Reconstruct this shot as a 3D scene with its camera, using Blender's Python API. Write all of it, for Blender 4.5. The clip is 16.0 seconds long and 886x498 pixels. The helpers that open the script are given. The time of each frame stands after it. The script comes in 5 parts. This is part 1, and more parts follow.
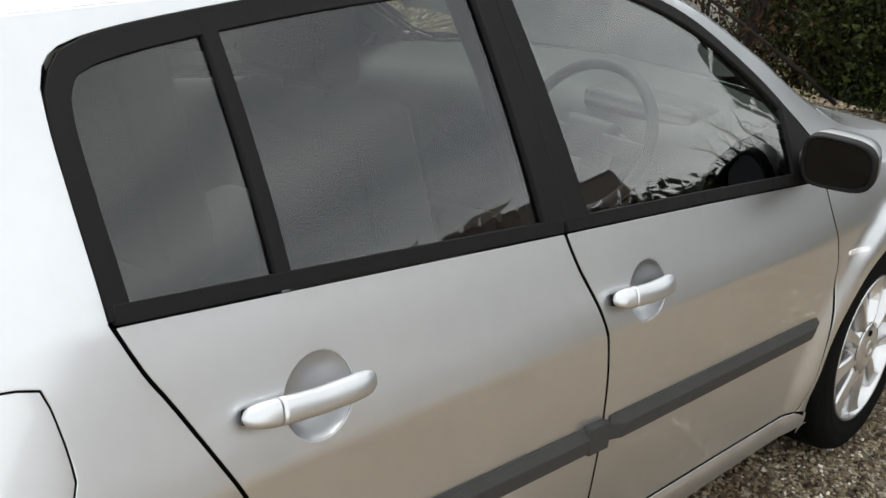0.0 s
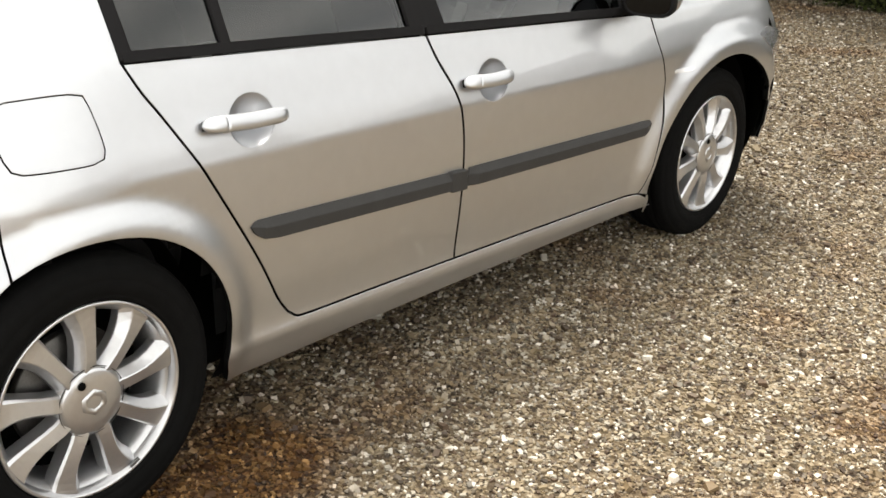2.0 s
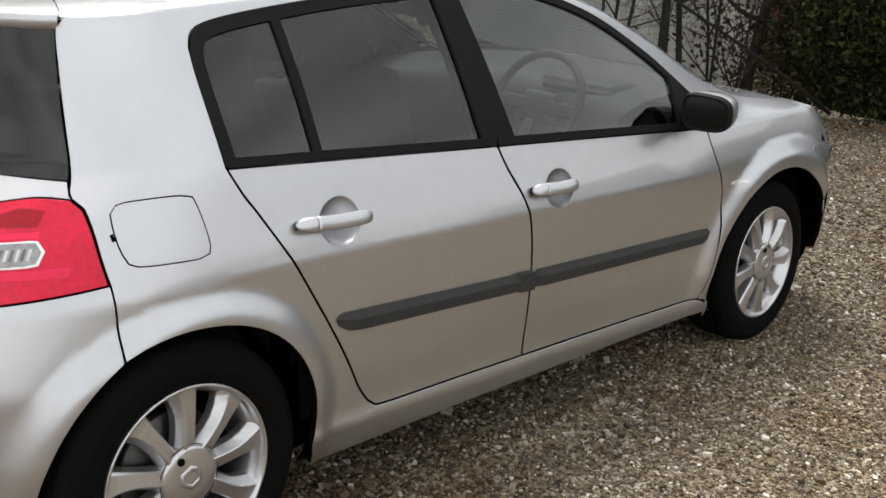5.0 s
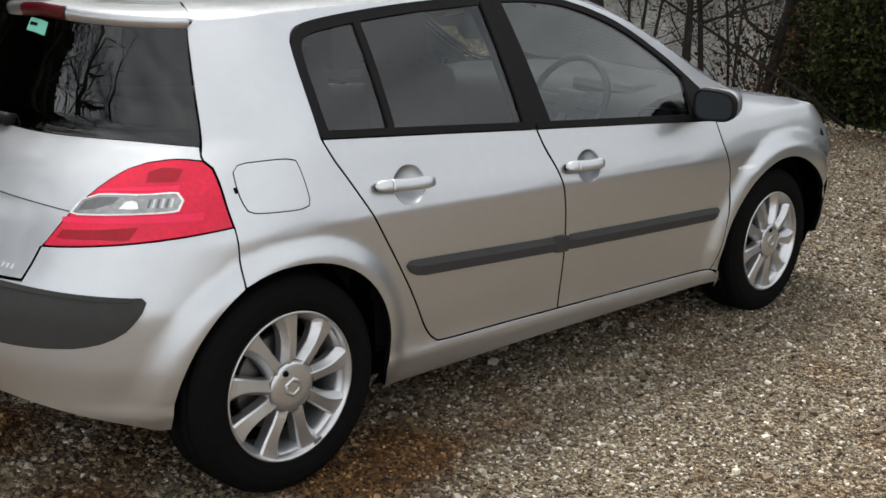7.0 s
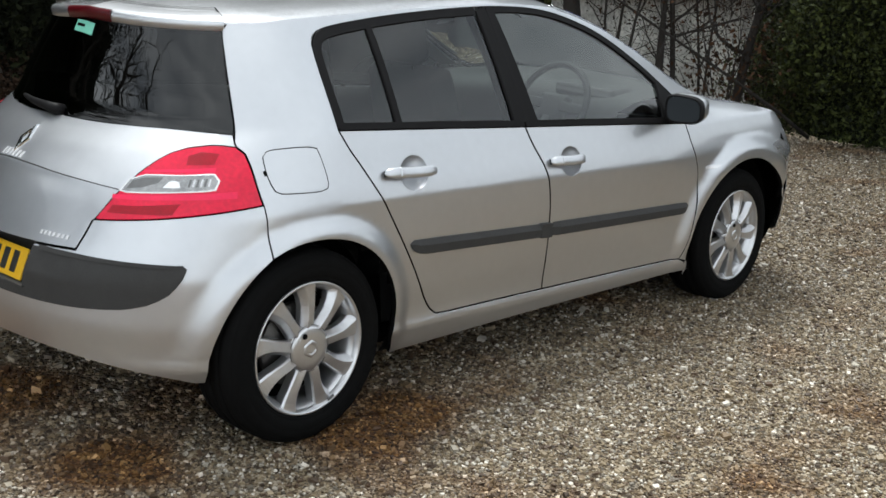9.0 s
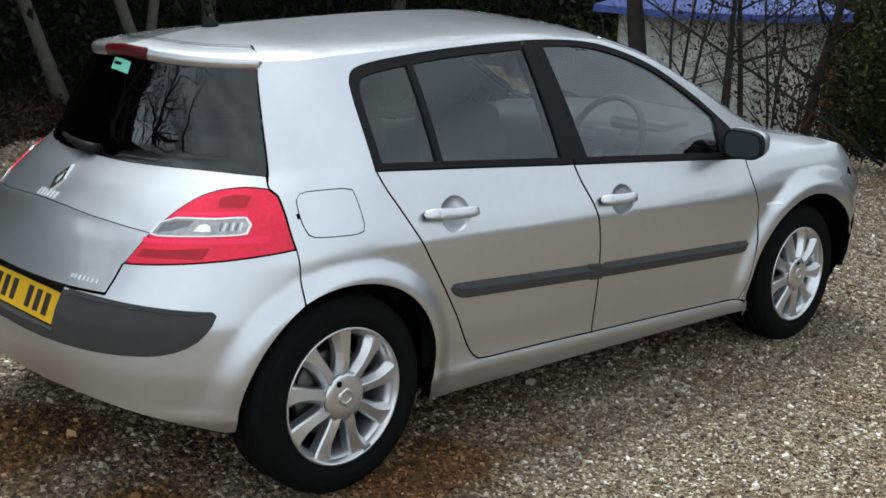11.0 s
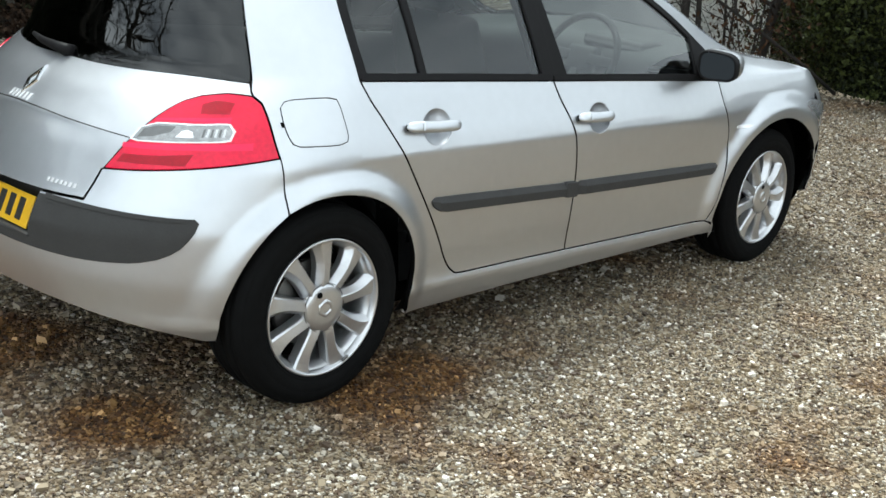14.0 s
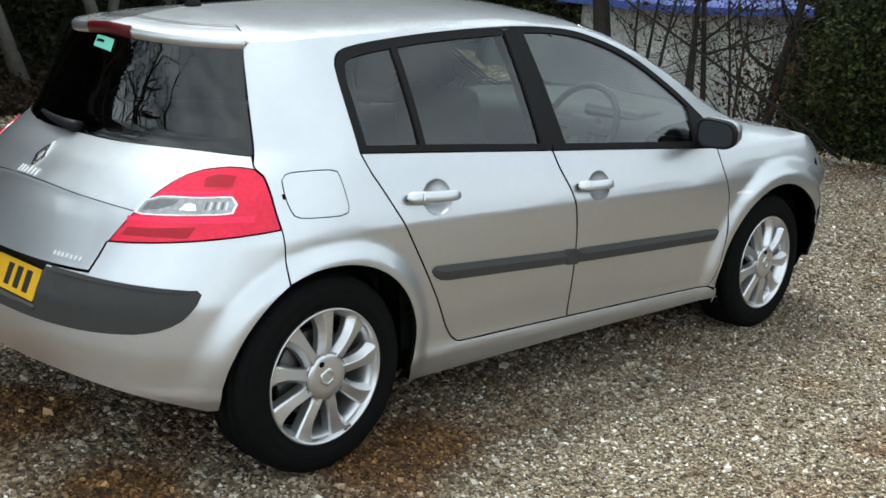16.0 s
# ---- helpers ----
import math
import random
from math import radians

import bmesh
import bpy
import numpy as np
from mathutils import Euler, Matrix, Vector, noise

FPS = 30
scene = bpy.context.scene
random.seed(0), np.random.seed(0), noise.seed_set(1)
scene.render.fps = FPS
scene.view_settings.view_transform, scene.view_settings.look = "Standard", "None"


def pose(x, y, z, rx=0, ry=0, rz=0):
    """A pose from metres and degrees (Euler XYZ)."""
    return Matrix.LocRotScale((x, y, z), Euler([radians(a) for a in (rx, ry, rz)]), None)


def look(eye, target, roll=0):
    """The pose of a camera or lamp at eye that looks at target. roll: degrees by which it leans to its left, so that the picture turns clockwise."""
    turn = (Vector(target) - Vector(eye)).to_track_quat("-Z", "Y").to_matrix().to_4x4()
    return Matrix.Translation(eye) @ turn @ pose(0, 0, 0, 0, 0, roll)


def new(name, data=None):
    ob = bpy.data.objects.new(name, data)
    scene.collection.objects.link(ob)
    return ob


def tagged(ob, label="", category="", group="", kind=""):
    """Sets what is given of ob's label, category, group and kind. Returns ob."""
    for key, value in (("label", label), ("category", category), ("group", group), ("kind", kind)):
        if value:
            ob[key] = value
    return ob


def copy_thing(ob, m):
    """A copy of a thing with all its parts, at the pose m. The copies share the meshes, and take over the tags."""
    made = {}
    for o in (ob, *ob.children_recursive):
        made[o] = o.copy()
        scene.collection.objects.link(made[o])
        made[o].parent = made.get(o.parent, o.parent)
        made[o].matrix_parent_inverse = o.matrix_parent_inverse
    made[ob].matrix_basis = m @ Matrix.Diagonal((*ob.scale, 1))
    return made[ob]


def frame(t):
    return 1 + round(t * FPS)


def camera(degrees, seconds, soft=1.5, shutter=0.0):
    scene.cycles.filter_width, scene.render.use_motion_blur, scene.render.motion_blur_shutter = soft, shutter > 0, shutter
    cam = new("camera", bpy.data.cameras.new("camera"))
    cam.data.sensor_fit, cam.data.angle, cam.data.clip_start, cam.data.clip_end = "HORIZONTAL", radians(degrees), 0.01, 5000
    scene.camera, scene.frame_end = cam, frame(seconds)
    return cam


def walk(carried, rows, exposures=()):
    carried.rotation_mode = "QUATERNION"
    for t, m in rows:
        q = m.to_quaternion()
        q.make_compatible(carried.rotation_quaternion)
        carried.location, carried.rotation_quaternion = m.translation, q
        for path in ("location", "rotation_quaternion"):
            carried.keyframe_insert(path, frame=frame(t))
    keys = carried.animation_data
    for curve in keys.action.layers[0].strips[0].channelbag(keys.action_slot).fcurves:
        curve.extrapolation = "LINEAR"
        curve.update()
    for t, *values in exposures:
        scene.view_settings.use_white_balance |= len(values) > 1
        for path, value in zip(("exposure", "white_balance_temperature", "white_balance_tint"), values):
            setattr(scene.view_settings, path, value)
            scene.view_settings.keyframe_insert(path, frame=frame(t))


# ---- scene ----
from mathutils.geometry import delaunay_2d_cdt

# Camera and its walk.
PATH = [
    (0, (-0.5708, -1.8753, 1.5214), (0.9065, -0.6759, 0.9058), 4.54),
    (0.5, (-0.7153, -2.1446, 1.5544), (0.7311, -0.9431, 0.873), 4.8),
    (1, (-0.8871, -2.5053, 1.4978), (0.5335, -1.2646, 0.8325), 1.51),
    (1.5, (-1.0375, -2.6609, 1.4943), (0.3923, -1.4418, 0.8094), 1.44),
    (2, (-1.1915, -2.7571, 1.5252), (0.2477, -1.5768, 0.7935), 2.64),
    (2.5, (-1.2464, -2.7852, 1.5427), (0.1772, -1.6063, 0.7787), 3.11),
    (3, (-1.2563, -2.7889, 1.5526), (0.1631, -1.5757, 0.8361), 3.23),
    (3.5, (-1.2654, -2.8077, 1.5699), (0.1735, -1.5681, 0.943), 3.43),
    (6, (-1.5703, -3.0349, 1.5074), (-0.1788, -1.6963, 0.9861), 1.14),
    (6.5, (-1.7204, -3.17, 1.4953), (-0.3396, -1.8124, 0.9949), 0.83),
    (7, (-1.9063, -3.2871, 1.5044), (-0.5164, -1.9367, 1.0097), 1.48),
    (7.5, (-2.0534, -3.4013, 1.4788), (-0.6446, -2.0641, 1.002), 1.67),
    (8, (-2.2007, -3.5075, 1.4739), (-0.776, -2.1846, 1.0048), 1.82),
    (8.5, (-2.3156, -3.5392, 1.4972), (-0.8788, -2.2318, 1.0216), 2.57),
    (11, (-2.1187, -3.4952, 1.5551), (-0.7729, -2.0839, 1.111), 1.97),
    (11.5, (-2.1512, -3.4794, 1.5968), (-0.7907, -2.0747, 1.1777), 2.85),
    (12, (-2.1687, -3.4407, 1.555), (-0.7831, -2.05, 1.1726), 3.02),
    (12.5, (-2.1797, -3.3968, 1.5172), (-0.7753, -2.0273, 1.1272), 3.23),
    (13, (-2.1851, -3.3923, 1.5179), (-0.7803, -2.0432, 1.0634), 3.6),
    (13.5, (-2.194, -3.3927, 1.5126), (-0.7904, -2.0661, 0.9931), 3.88),
    (14, (-2.206, -3.4013, 1.5292), (-0.8068, -2.0918, 0.9569), 4.15),
    (14.5, (-2.2114, -3.399, 1.5466), (-0.8112, -2.092, 0.9711), 4.36),
    (15, (-2.2119, -3.4065, 1.5446), (-0.8079, -2.0845, 1.0145), 4.18),
    (15.5, (-2.2098, -3.4369, 1.5444), (-0.8074, -2.0968, 1.0571), 3.79),
    (16, (-2.2054, -3.4599, 1.5421), (-0.8064, -2.1068, 1.0816), 3.27),
]
cam = camera(41.5, 16.0, soft=1.6)
walk(cam, [(t, look(eye, target, roll)) for t, eye, target, roll in PATH],
     exposures=[(0.0, 1.27, 6500, 6), (0.5, 1.24, 6600, 7), (1.0, 1.34, 6700, 9), (2.0, 1.44, 6950, 8), (3.0, 1.21, 6900, 8), (3.5, 1.07, 6800, 8), (6.0, 0.72, 6450, 9), (7.0, 0.76, 6400, 8), (8.5, 0.88, 6200, 6),
                (12.0, 0.85, 5850, 2), (13.0, 1.04, 5850, 1), (13.5, 1.21, 5930, 1), (14.5, 1.28, 5950, 0), (15.5, 1.17, 5900, 0), (16.0, 1.14, 5880, 0)])

# World: a bright overcast sky, and a weak wide sun.
SUN_UP, SUN_AZ = radians(64), radians(62)
world = bpy.data.worlds.new("world")
scene.world = world
world.use_nodes = True
wn, wl = world.node_tree.nodes, world.node_tree.links
wn.clear()
w_out, w_bg = wn.new("ShaderNodeOutputWorld"), wn.new("ShaderNodeBackground")
w_sky = wn.new("ShaderNodeTexSky")
w_sky.sky_type, w_sky.sun_disc, w_sky.sun_elevation, w_sky.sun_rotation = "NISHITA", False, SUN_UP, radians(90 - 62)
w_sky.dust_density, w_sky.air_density = 4.0, 1.0
w_co, w_map = wn.new("ShaderNodeTexCoord"), wn.new("ShaderNodeMapping")
w_map.inputs["Scale"].default_value = (1.0, 1.0, 3.2)
w_noise = wn.new("ShaderNodeTexNoise")
w_noise.inputs["Scale"].default_value, w_noise.inputs["Detail"].default_value, w_noise.inputs["Roughness"].default_value = 1.7, 5, 0.55
w_ramp = wn.new("ShaderNodeValToRGB")
w_ramp.color_ramp.elements[0].position, w_ramp.color_ramp.elements[0].color = 0.30, (4.2, 4.4, 4.7, 1)
w_ramp.color_ramp.elements[1].position, w_ramp.color_ramp.elements[1].color = 0.72, (12.5, 12.4, 12.2, 1)
w_mix = wn.new("ShaderNodeMixRGB")
w_mix.inputs[0].default_value = 0.85
wl.new(w_co.outputs["Generated"], w_map.inputs["Vector"])
wl.new(w_map.outputs["Vector"], w_noise.inputs["Vector"])
wl.new(w_noise.outputs["Fac"], w_ramp.inputs["Fac"])
wl.new(w_sky.outputs["Color"], w_mix.inputs[1])
wl.new(w_ramp.outputs["Color"], w_mix.inputs[2])
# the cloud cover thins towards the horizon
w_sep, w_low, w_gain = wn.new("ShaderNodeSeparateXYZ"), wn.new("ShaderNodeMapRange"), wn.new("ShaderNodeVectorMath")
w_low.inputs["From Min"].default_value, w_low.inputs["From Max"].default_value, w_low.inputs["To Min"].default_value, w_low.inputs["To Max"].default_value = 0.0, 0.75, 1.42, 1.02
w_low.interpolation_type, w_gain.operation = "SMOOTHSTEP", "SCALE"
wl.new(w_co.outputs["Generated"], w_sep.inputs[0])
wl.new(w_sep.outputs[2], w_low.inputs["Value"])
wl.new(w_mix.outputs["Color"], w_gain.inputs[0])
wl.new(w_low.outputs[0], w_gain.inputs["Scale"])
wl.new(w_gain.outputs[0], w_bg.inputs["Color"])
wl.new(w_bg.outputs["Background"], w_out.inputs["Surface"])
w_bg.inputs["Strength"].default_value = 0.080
sun = new("sun", bpy.data.lights.new("sun", "SUN"))
sun.data.energy, sun.data.angle, sun.data.color = 1.8, radians(20), (1.0, 0.97, 0.92)
sun.matrix_world = look((math.cos(SUN_AZ) * 20 * math.cos(SUN_UP), math.sin(SUN_AZ) * 20 * math.cos(SUN_UP), 20 * math.sin(SUN_UP)), (0, 0, 0))


# Materials.
def material(name, color, rough=0.5, metal=0.0, coat=0.0, var=0.0, scale=8.0, bump=0.0, bscale=60.0, per="", color2=None, spec=0.5):
    """A principled material: base colour varied by noise at two scales, by piece or by island, and a fine relief."""
    m = bpy.data.materials.new(name)
    m.use_nodes = True
    n, l = m.node_tree.nodes, m.node_tree.links
    p = n["Principled BSDF"]
    p.inputs["Roughness"].default_value, p.inputs["Metallic"].default_value = rough, metal
    p.inputs["Coat Weight"].default_value, p.inputs["Coat Roughness"].default_value = coat, 0.03
    p.inputs["Specular IOR Level"].default_value = spec
    p.inputs["Base Color"].default_value = (*color, 1)
    co = n.new("ShaderNodeTexCoord")
    if var or color2:
        a, b = n.new("ShaderNodeTexNoise"), n.new("ShaderNodeTexNoise")
        a.inputs["Scale"].default_value, b.inputs["Scale"].default_value = scale, scale * 9
        a.inputs["Detail"].default_value = b.inputs["Detail"].default_value = 4
        l.new(co.outputs["Object"], a.inputs["Vector"]), l.new(co.outputs["Object"], b.inputs["Vector"])
        s = n.new("ShaderNodeMath")
        s.operation = "ADD"
        l.new(a.outputs["Fac"], s.inputs[0]), l.new(b.outputs["Fac"], s.inputs[1])
        fac = s.outputs[0]
        if per:
            src = n.new("ShaderNodeNewGeometry") if per == "island" else n.new("ShaderNodeObjectInfo")
            k = n.new("ShaderNodeMath")
            k.operation, k.inputs[1].default_value = "MULTIPLY_ADD", 1.1
            l.new(src.outputs["Random Per Island" if per == "island" else "Random"], k.inputs[0])
            sub = n.new("ShaderNodeMath")
            sub.operation, sub.inputs[1].default_value = "SUBTRACT", 0.55
            l.new(fac, sub.inputs[0]), l.new(sub.outputs[0], k.inputs[2])
            fac = k.outputs[0]
        r = n.new("ShaderNodeMapRange")
        r.inputs["From Min"].default_value, r.inputs["From Max"].default_value = 0.6, 1.4
        l.new(fac, r.inputs["Value"])
        mix = n.new("ShaderNodeMixRGB")
        lo = [max(c * (1 - var), 0) for c in color]
        hi = color2 or [min(c * (1 + var), 1) for c in color]
        mix.inputs[1].default_value, mix.inputs[2].default_value = (*lo, 1), (*hi, 1)
        l.new(r.outputs[0], mix.inputs[0]), l.new(mix.outputs[0], p.inputs["Base Color"])
    if bump:
        t, bp = n.new("ShaderNodeTexNoise"), n.new("ShaderNodeBump")
        t.inputs["Scale"].default_value, t.inputs["Detail"].default_value = bscale, 5
        bp.inputs["Strength"].default_value, bp.inputs["Distance"].default_value = bump, 0.01
        l.new(co.outputs["Object"], t.inputs["Vector"]), l.new(t.outputs["Fac"], bp.inputs["Height"])
        l.new(bp.outputs["Normal"], p.inputs["Normal"])
    return m


def glass_material(name, tint, gloss=0.10):
    """A thin pane: tinted see-through with a mirror coat that grows at grazing angles."""
    m = bpy.data.materials.new(name)
    m.use_nodes = True
    n, l = m.node_tree.nodes, m.node_tree.links
    n.clear()
    out, mix = n.new("ShaderNodeOutputMaterial"), n.new("ShaderNodeMixShader")
    tr, gl, fr, ad = n.new("ShaderNodeBsdfTransparent"), n.new("ShaderNodeBsdfGlossy"), n.new("ShaderNodeFresnel"), n.new("ShaderNodeMath")
    tr.inputs["Color"].default_value, gl.inputs["Roughness"].default_value = (*tint, 1), 0.015
    fr.inputs["IOR"].default_value = 1.55
    ad.operation, ad.inputs[1].default_value = "ADD", gloss
    l.new(fr.outputs[0], ad.inputs[0]), l.new(ad.outputs[0], mix.inputs[0])
    l.new(tr.outputs[0], mix.inputs[1]), l.new(gl.outputs[0], mix.inputs[2]), l.new(mix.outputs[0], out.inputs["Surface"])
    return m


PAINT = material("silver_paint", (0.59, 0.60, 0.622), 0.41, 0.98, 1.0, 0.03, 3.0)
PAINT_WET = material("silver_paint_with_rain_film", (0.59, 0.60, 0.622), 0.33, 0.98, 1.0, 0.14, 9.0, 0.24, 22)
TRIM = material("grey_plastic", (0.044, 0.043, 0.042), 0.6, 0, 0, 0.12, 20, 0.15, 900, spec=0.2)
BLACK = material("black_trim", (0.011, 0.0105, 0.011), 0.5, 0, 0, 0.1, 20, spec=0.08)
DARK = material("underbody_black", (0.004, 0.004, 0.004), 1.0, 0, 0, 0.2, 12, spec=0.05)
RUBBER = material("tyre_rubber", (0.0055, 0.0055, 0.0055), 0.8, 0, 0, 0.25, 30, 0.2, 400, spec=0.06)
ALLOY = material("alloy_silver", (0.60, 0.60, 0.61), 0.30, 0.85, 0.6, 0.05, 10)
CHROME = material("chrome", (0.75, 0.75, 0.76), 0.10, 1.0)
RED = material("red_lens", (0.66, 0.003, 0.040), 0.24, 0, 0.3, 0.22, 9, 0.02, 260, spec=0.3)
RED_GLOW = material("bright_red_lens", (0.80, 0.010, 0.075), 0.24, 0, 0.3, 0.10, 12, spec=0.3)
RED_DEEP = material("dark_red_lens", (0.33, 0.004, 0.016), 0.30, 0, 0.10, 0.25, 20, 0.10, 200, spec=0.25)
CLEAR = material("clear_lens", (0.30, 0.30, 0.30), 0.16, 0.75, 1.0, 0.45, 60)
HEADLAMP = material("headlamp_glass", (0.34, 0.345, 0.36), 0.12, 0.3, 1.0, 0.3, 20)
REFLECTOR = material("dull_reflector", (0.13, 0.13, 0.13), 0.35, 0.4, 0.5, 0.3, 50)
BRIGHT = material("bright_reflector", (0.85, 0.85, 0.86), 0.22, 0.35, 0.8, 0.06, 30)
YELLOW = material("plate_yellow", (0.72, 0.42, 0.01), 0.35, 0, 0.3, 0.05, 10)
INK = material("plate_black", (0.012, 0.012, 0.012), 0.5)
GLASS = glass_material("window_glass", (0.50, 0.565, 0.54), 0.045)
GLASS_REAR = glass_material("tinted_glass", (0.34, 0.40, 0.38), 0.026)
GLASS_DARK = glass_material("privacy_glass", (0.05, 0.055, 0.055), 0.02)
CLOTH = material("seat_cloth", (0.02, 0.02, 0.022), 0.95, 0, 0, 0.2, 25, 0.3, 300)
DASH = material("dash_plastic", (0.018, 0.018, 0.019), 0.6, 0, 0, 0.15, 15, 0.2, 500)
LINING = material("roof_lining", (0.34, 0.34, 0.32), 0.95, 0, 0, 0.08, 12)
MIRROR = material("mirror_glass", (0.02, 0.022, 0.024), 0.05, 1.0)
LETTER = material("silver_lettering", (0.72, 0.72, 0.73), 0.4, 0.3)
RED_DARK = material("brake_lens", (0.075, 0.003, 0.006), 0.3, 0, 0.1, 0.2, 20, spec=0.3)
GREEN = material("sticker_green", (0.20, 0.55, 0.42), 0.4, 0, 0, 0.08, 30)


# Mesh helpers.
def part(name, bm, mat, parent=None, label="", smooth=True):
    """Links a bmesh as one mesh object under a thing or a part."""
    me = bpy.data.meshes.new(name)
    bm.to_mesh(me)
    bm.free()
    me.materials.append(mat)
    if smooth:
        me.polygons.foreach_set("use_smooth", [True] * len(me.polygons))
    ob = new(name, me)
    ob.parent = parent
    return tagged(ob, label)


def raw(name, verts, faces, mat, parent=None, label="", smooth=True, normals=None, edge=None):
    me = bpy.data.meshes.new(name)
    me.from_pydata(verts, [], faces)
    me.materials.append(mat)
    if edge:
        me.materials.append(DARK)
        me.polygons.foreach_set("material_index", edge)
    me.polygons.foreach_set("use_smooth", [smooth] * len(me.polygons))
    if normals:
        me.normals_split_custom_set_from_vertices(normals)
    me.update()
    ob = new(name, me)
    ob.parent = parent
    return tagged(ob, label)


def thing(name, label, category, at=(0, 0, 0), group="", kind=""):
    ob = new(name)
    ob.empty_display_size = 0.1
    ob.location = at
    return tagged(ob, label, category, group, kind)


def box(bm, c, size, bevel=0.0, seg=2, m=None):
    r = bmesh.ops.create_cube(bm, size=1.0)
    vs = r["verts"]
    bmesh.ops.scale(bm, verts=vs, vec=size)
    if bevel:
        es = list({e for v in vs for e in v.link_edges})
        out = bmesh.ops.bevel(bm, geom=es, offset=bevel, segments=seg, affect="EDGES", profile=0.6)
        vs = list({v for f in out["faces"] for v in f.verts} | {v for v in vs if v.is_valid})
    bmesh.ops.transform(bm, matrix=Matrix.Translation(c) @ (m or Matrix()), verts=vs)
    return vs


def lathe(bm, prof, n=48, m=None):
    """Turns a profile of (radius, y) round the y axis."""
    rings = []
    for r, y in prof:
        rings.append([bm.verts.new((r * math.sin(2 * math.pi * i / n), y, r * math.cos(2 * math.pi * i / n))) for i in range(n)])
    for a, b in zip(rings, rings[1:]):
        for i in range(n):
            bm.faces.new((a[i], a[(i + 1) % n], b[(i + 1) % n], b[i]))
    if m:
        bmesh.ops.transform(bm, matrix=m, verts=[v for r in rings for v in r])
    return rings


def tube(bm, pts, radii, n=8):
    """A tube through points, with a radius at each."""
    rings = []
    for i, p in enumerate(pts):
        p = Vector(p)
        d = Vector(pts[min(i + 1, len(pts) - 1)]) - Vector(pts[max(i - 1, 0)])
        q = d.to_track_quat("Z", "Y")
        r = radii[i] if isinstance(radii, (list, tuple)) else radii
        rings.append([bm.verts.new(p + q @ Vector((r * math.cos(2 * math.pi * k / n), r * math.sin(2 * math.pi * k / n), 0))) for k in range(n)])
    for a, b in zip(rings, rings[1:]):
        for k in range(n):
            bm.faces.new((a[k], a[(k + 1) % n], b[(k + 1) % n], b[k]))
    for r, flip in ((rings[0], True), (rings[-1], False)):
        bm.faces.new(r[::-1] if flip else r)


def spline(pts, step=0.02):
    """Points along a smooth curve through the given ones."""
    out = []
    for i in range(len(pts) - 1):
        p0, p1, p2, p3 = pts[max(i - 1, 0)], pts[i], pts[i + 1], pts[min(i + 2, len(pts) - 1)]
        n = max(1, int(math.dist(p1, p2) / step))
        for k in range(n):
            t = k / n
            out.append(tuple(0.5 * (2 * b + (c - a) * t + (2 * a - 5 * b + 4 * c - d) * t * t + (3 * b - a - 3 * c + d) * t ** 3)
                             for a, b, c, d in zip(p0, p1, p2, p3)))
    out.append(tuple(pts[-1]))
    return out


def outline(*chains, step=0.02):
    """A closed outline from smooth chains; it has a corner where one chain ends and the next begins."""
    out = []
    for c in chains:
        for p in spline(c, step):
            if not out or math.dist(out[-1], p) > 1e-4:
                out.append(p)
    if math.dist(out[0], out[-1]) < 1e-4:
        out.pop()
    return out


def area2(poly):
    return sum(a[0] * b[1] - b[0] * a[1] for a, b in zip(poly, poly[1:] + poly[:1]))


def inside(p, poly):
    hit = False
    for (ax, ay), (bx, by) in zip(poly, poly[1:] + poly[:1]):
        if (ay > p[1]) != (by > p[1]) and p[0] < (bx - ax) * (p[1] - ay) / (by - ay) + ax:
            hit = not hit
    return hit


def shrink(poly, d):
    """The outline (counter-clockwise) drawn in by d."""
    n, out = len(poly), []
    for i, p in enumerate(poly):
        a, b = poly[i - 1], poly[(i + 1) % n]
        e1, e2 = Vector(p) - Vector(a), Vector(b) - Vector(p)
        n1, n2 = Vector((-e1.y, e1.x)).normalized(), Vector((-e2.y, e2.x)).normalized()
        m = n1 + n2
        m = m / max(m.length_squared / 2, 0.35)
        out.append((p[0] + m.x * d, p[1] + m.y * d))
    return out


def surface_normal(fn, s, z):
    h = 2e-3
    if fn is cap:
        z = min(z, 0.93)
    a, b, c, d = Vector(fn(s + h, z)), Vector(fn(s - h, z)), Vector(fn(s, z + h)), Vector(fn(s, z - h))
    n = (a - b).cross(c - d)
    return n.normalized() if n.length > 1e-12 else Vector((0, 0, 1))


def inside_all(p, poly):
    """Which of many points lie inside the outline."""
    hit = np.zeros(len(p), bool)
    for (ax, ay), (bx, by) in zip(poly, poly[1:] + poly[:1]):
        if ay != by:
            hit ^= ((ay > p[:, 1]) != (by > p[:, 1])) & (p[:, 0] < (bx - ax) * (p[:, 1] - ay) / (by - ay) + ax)
    return hit


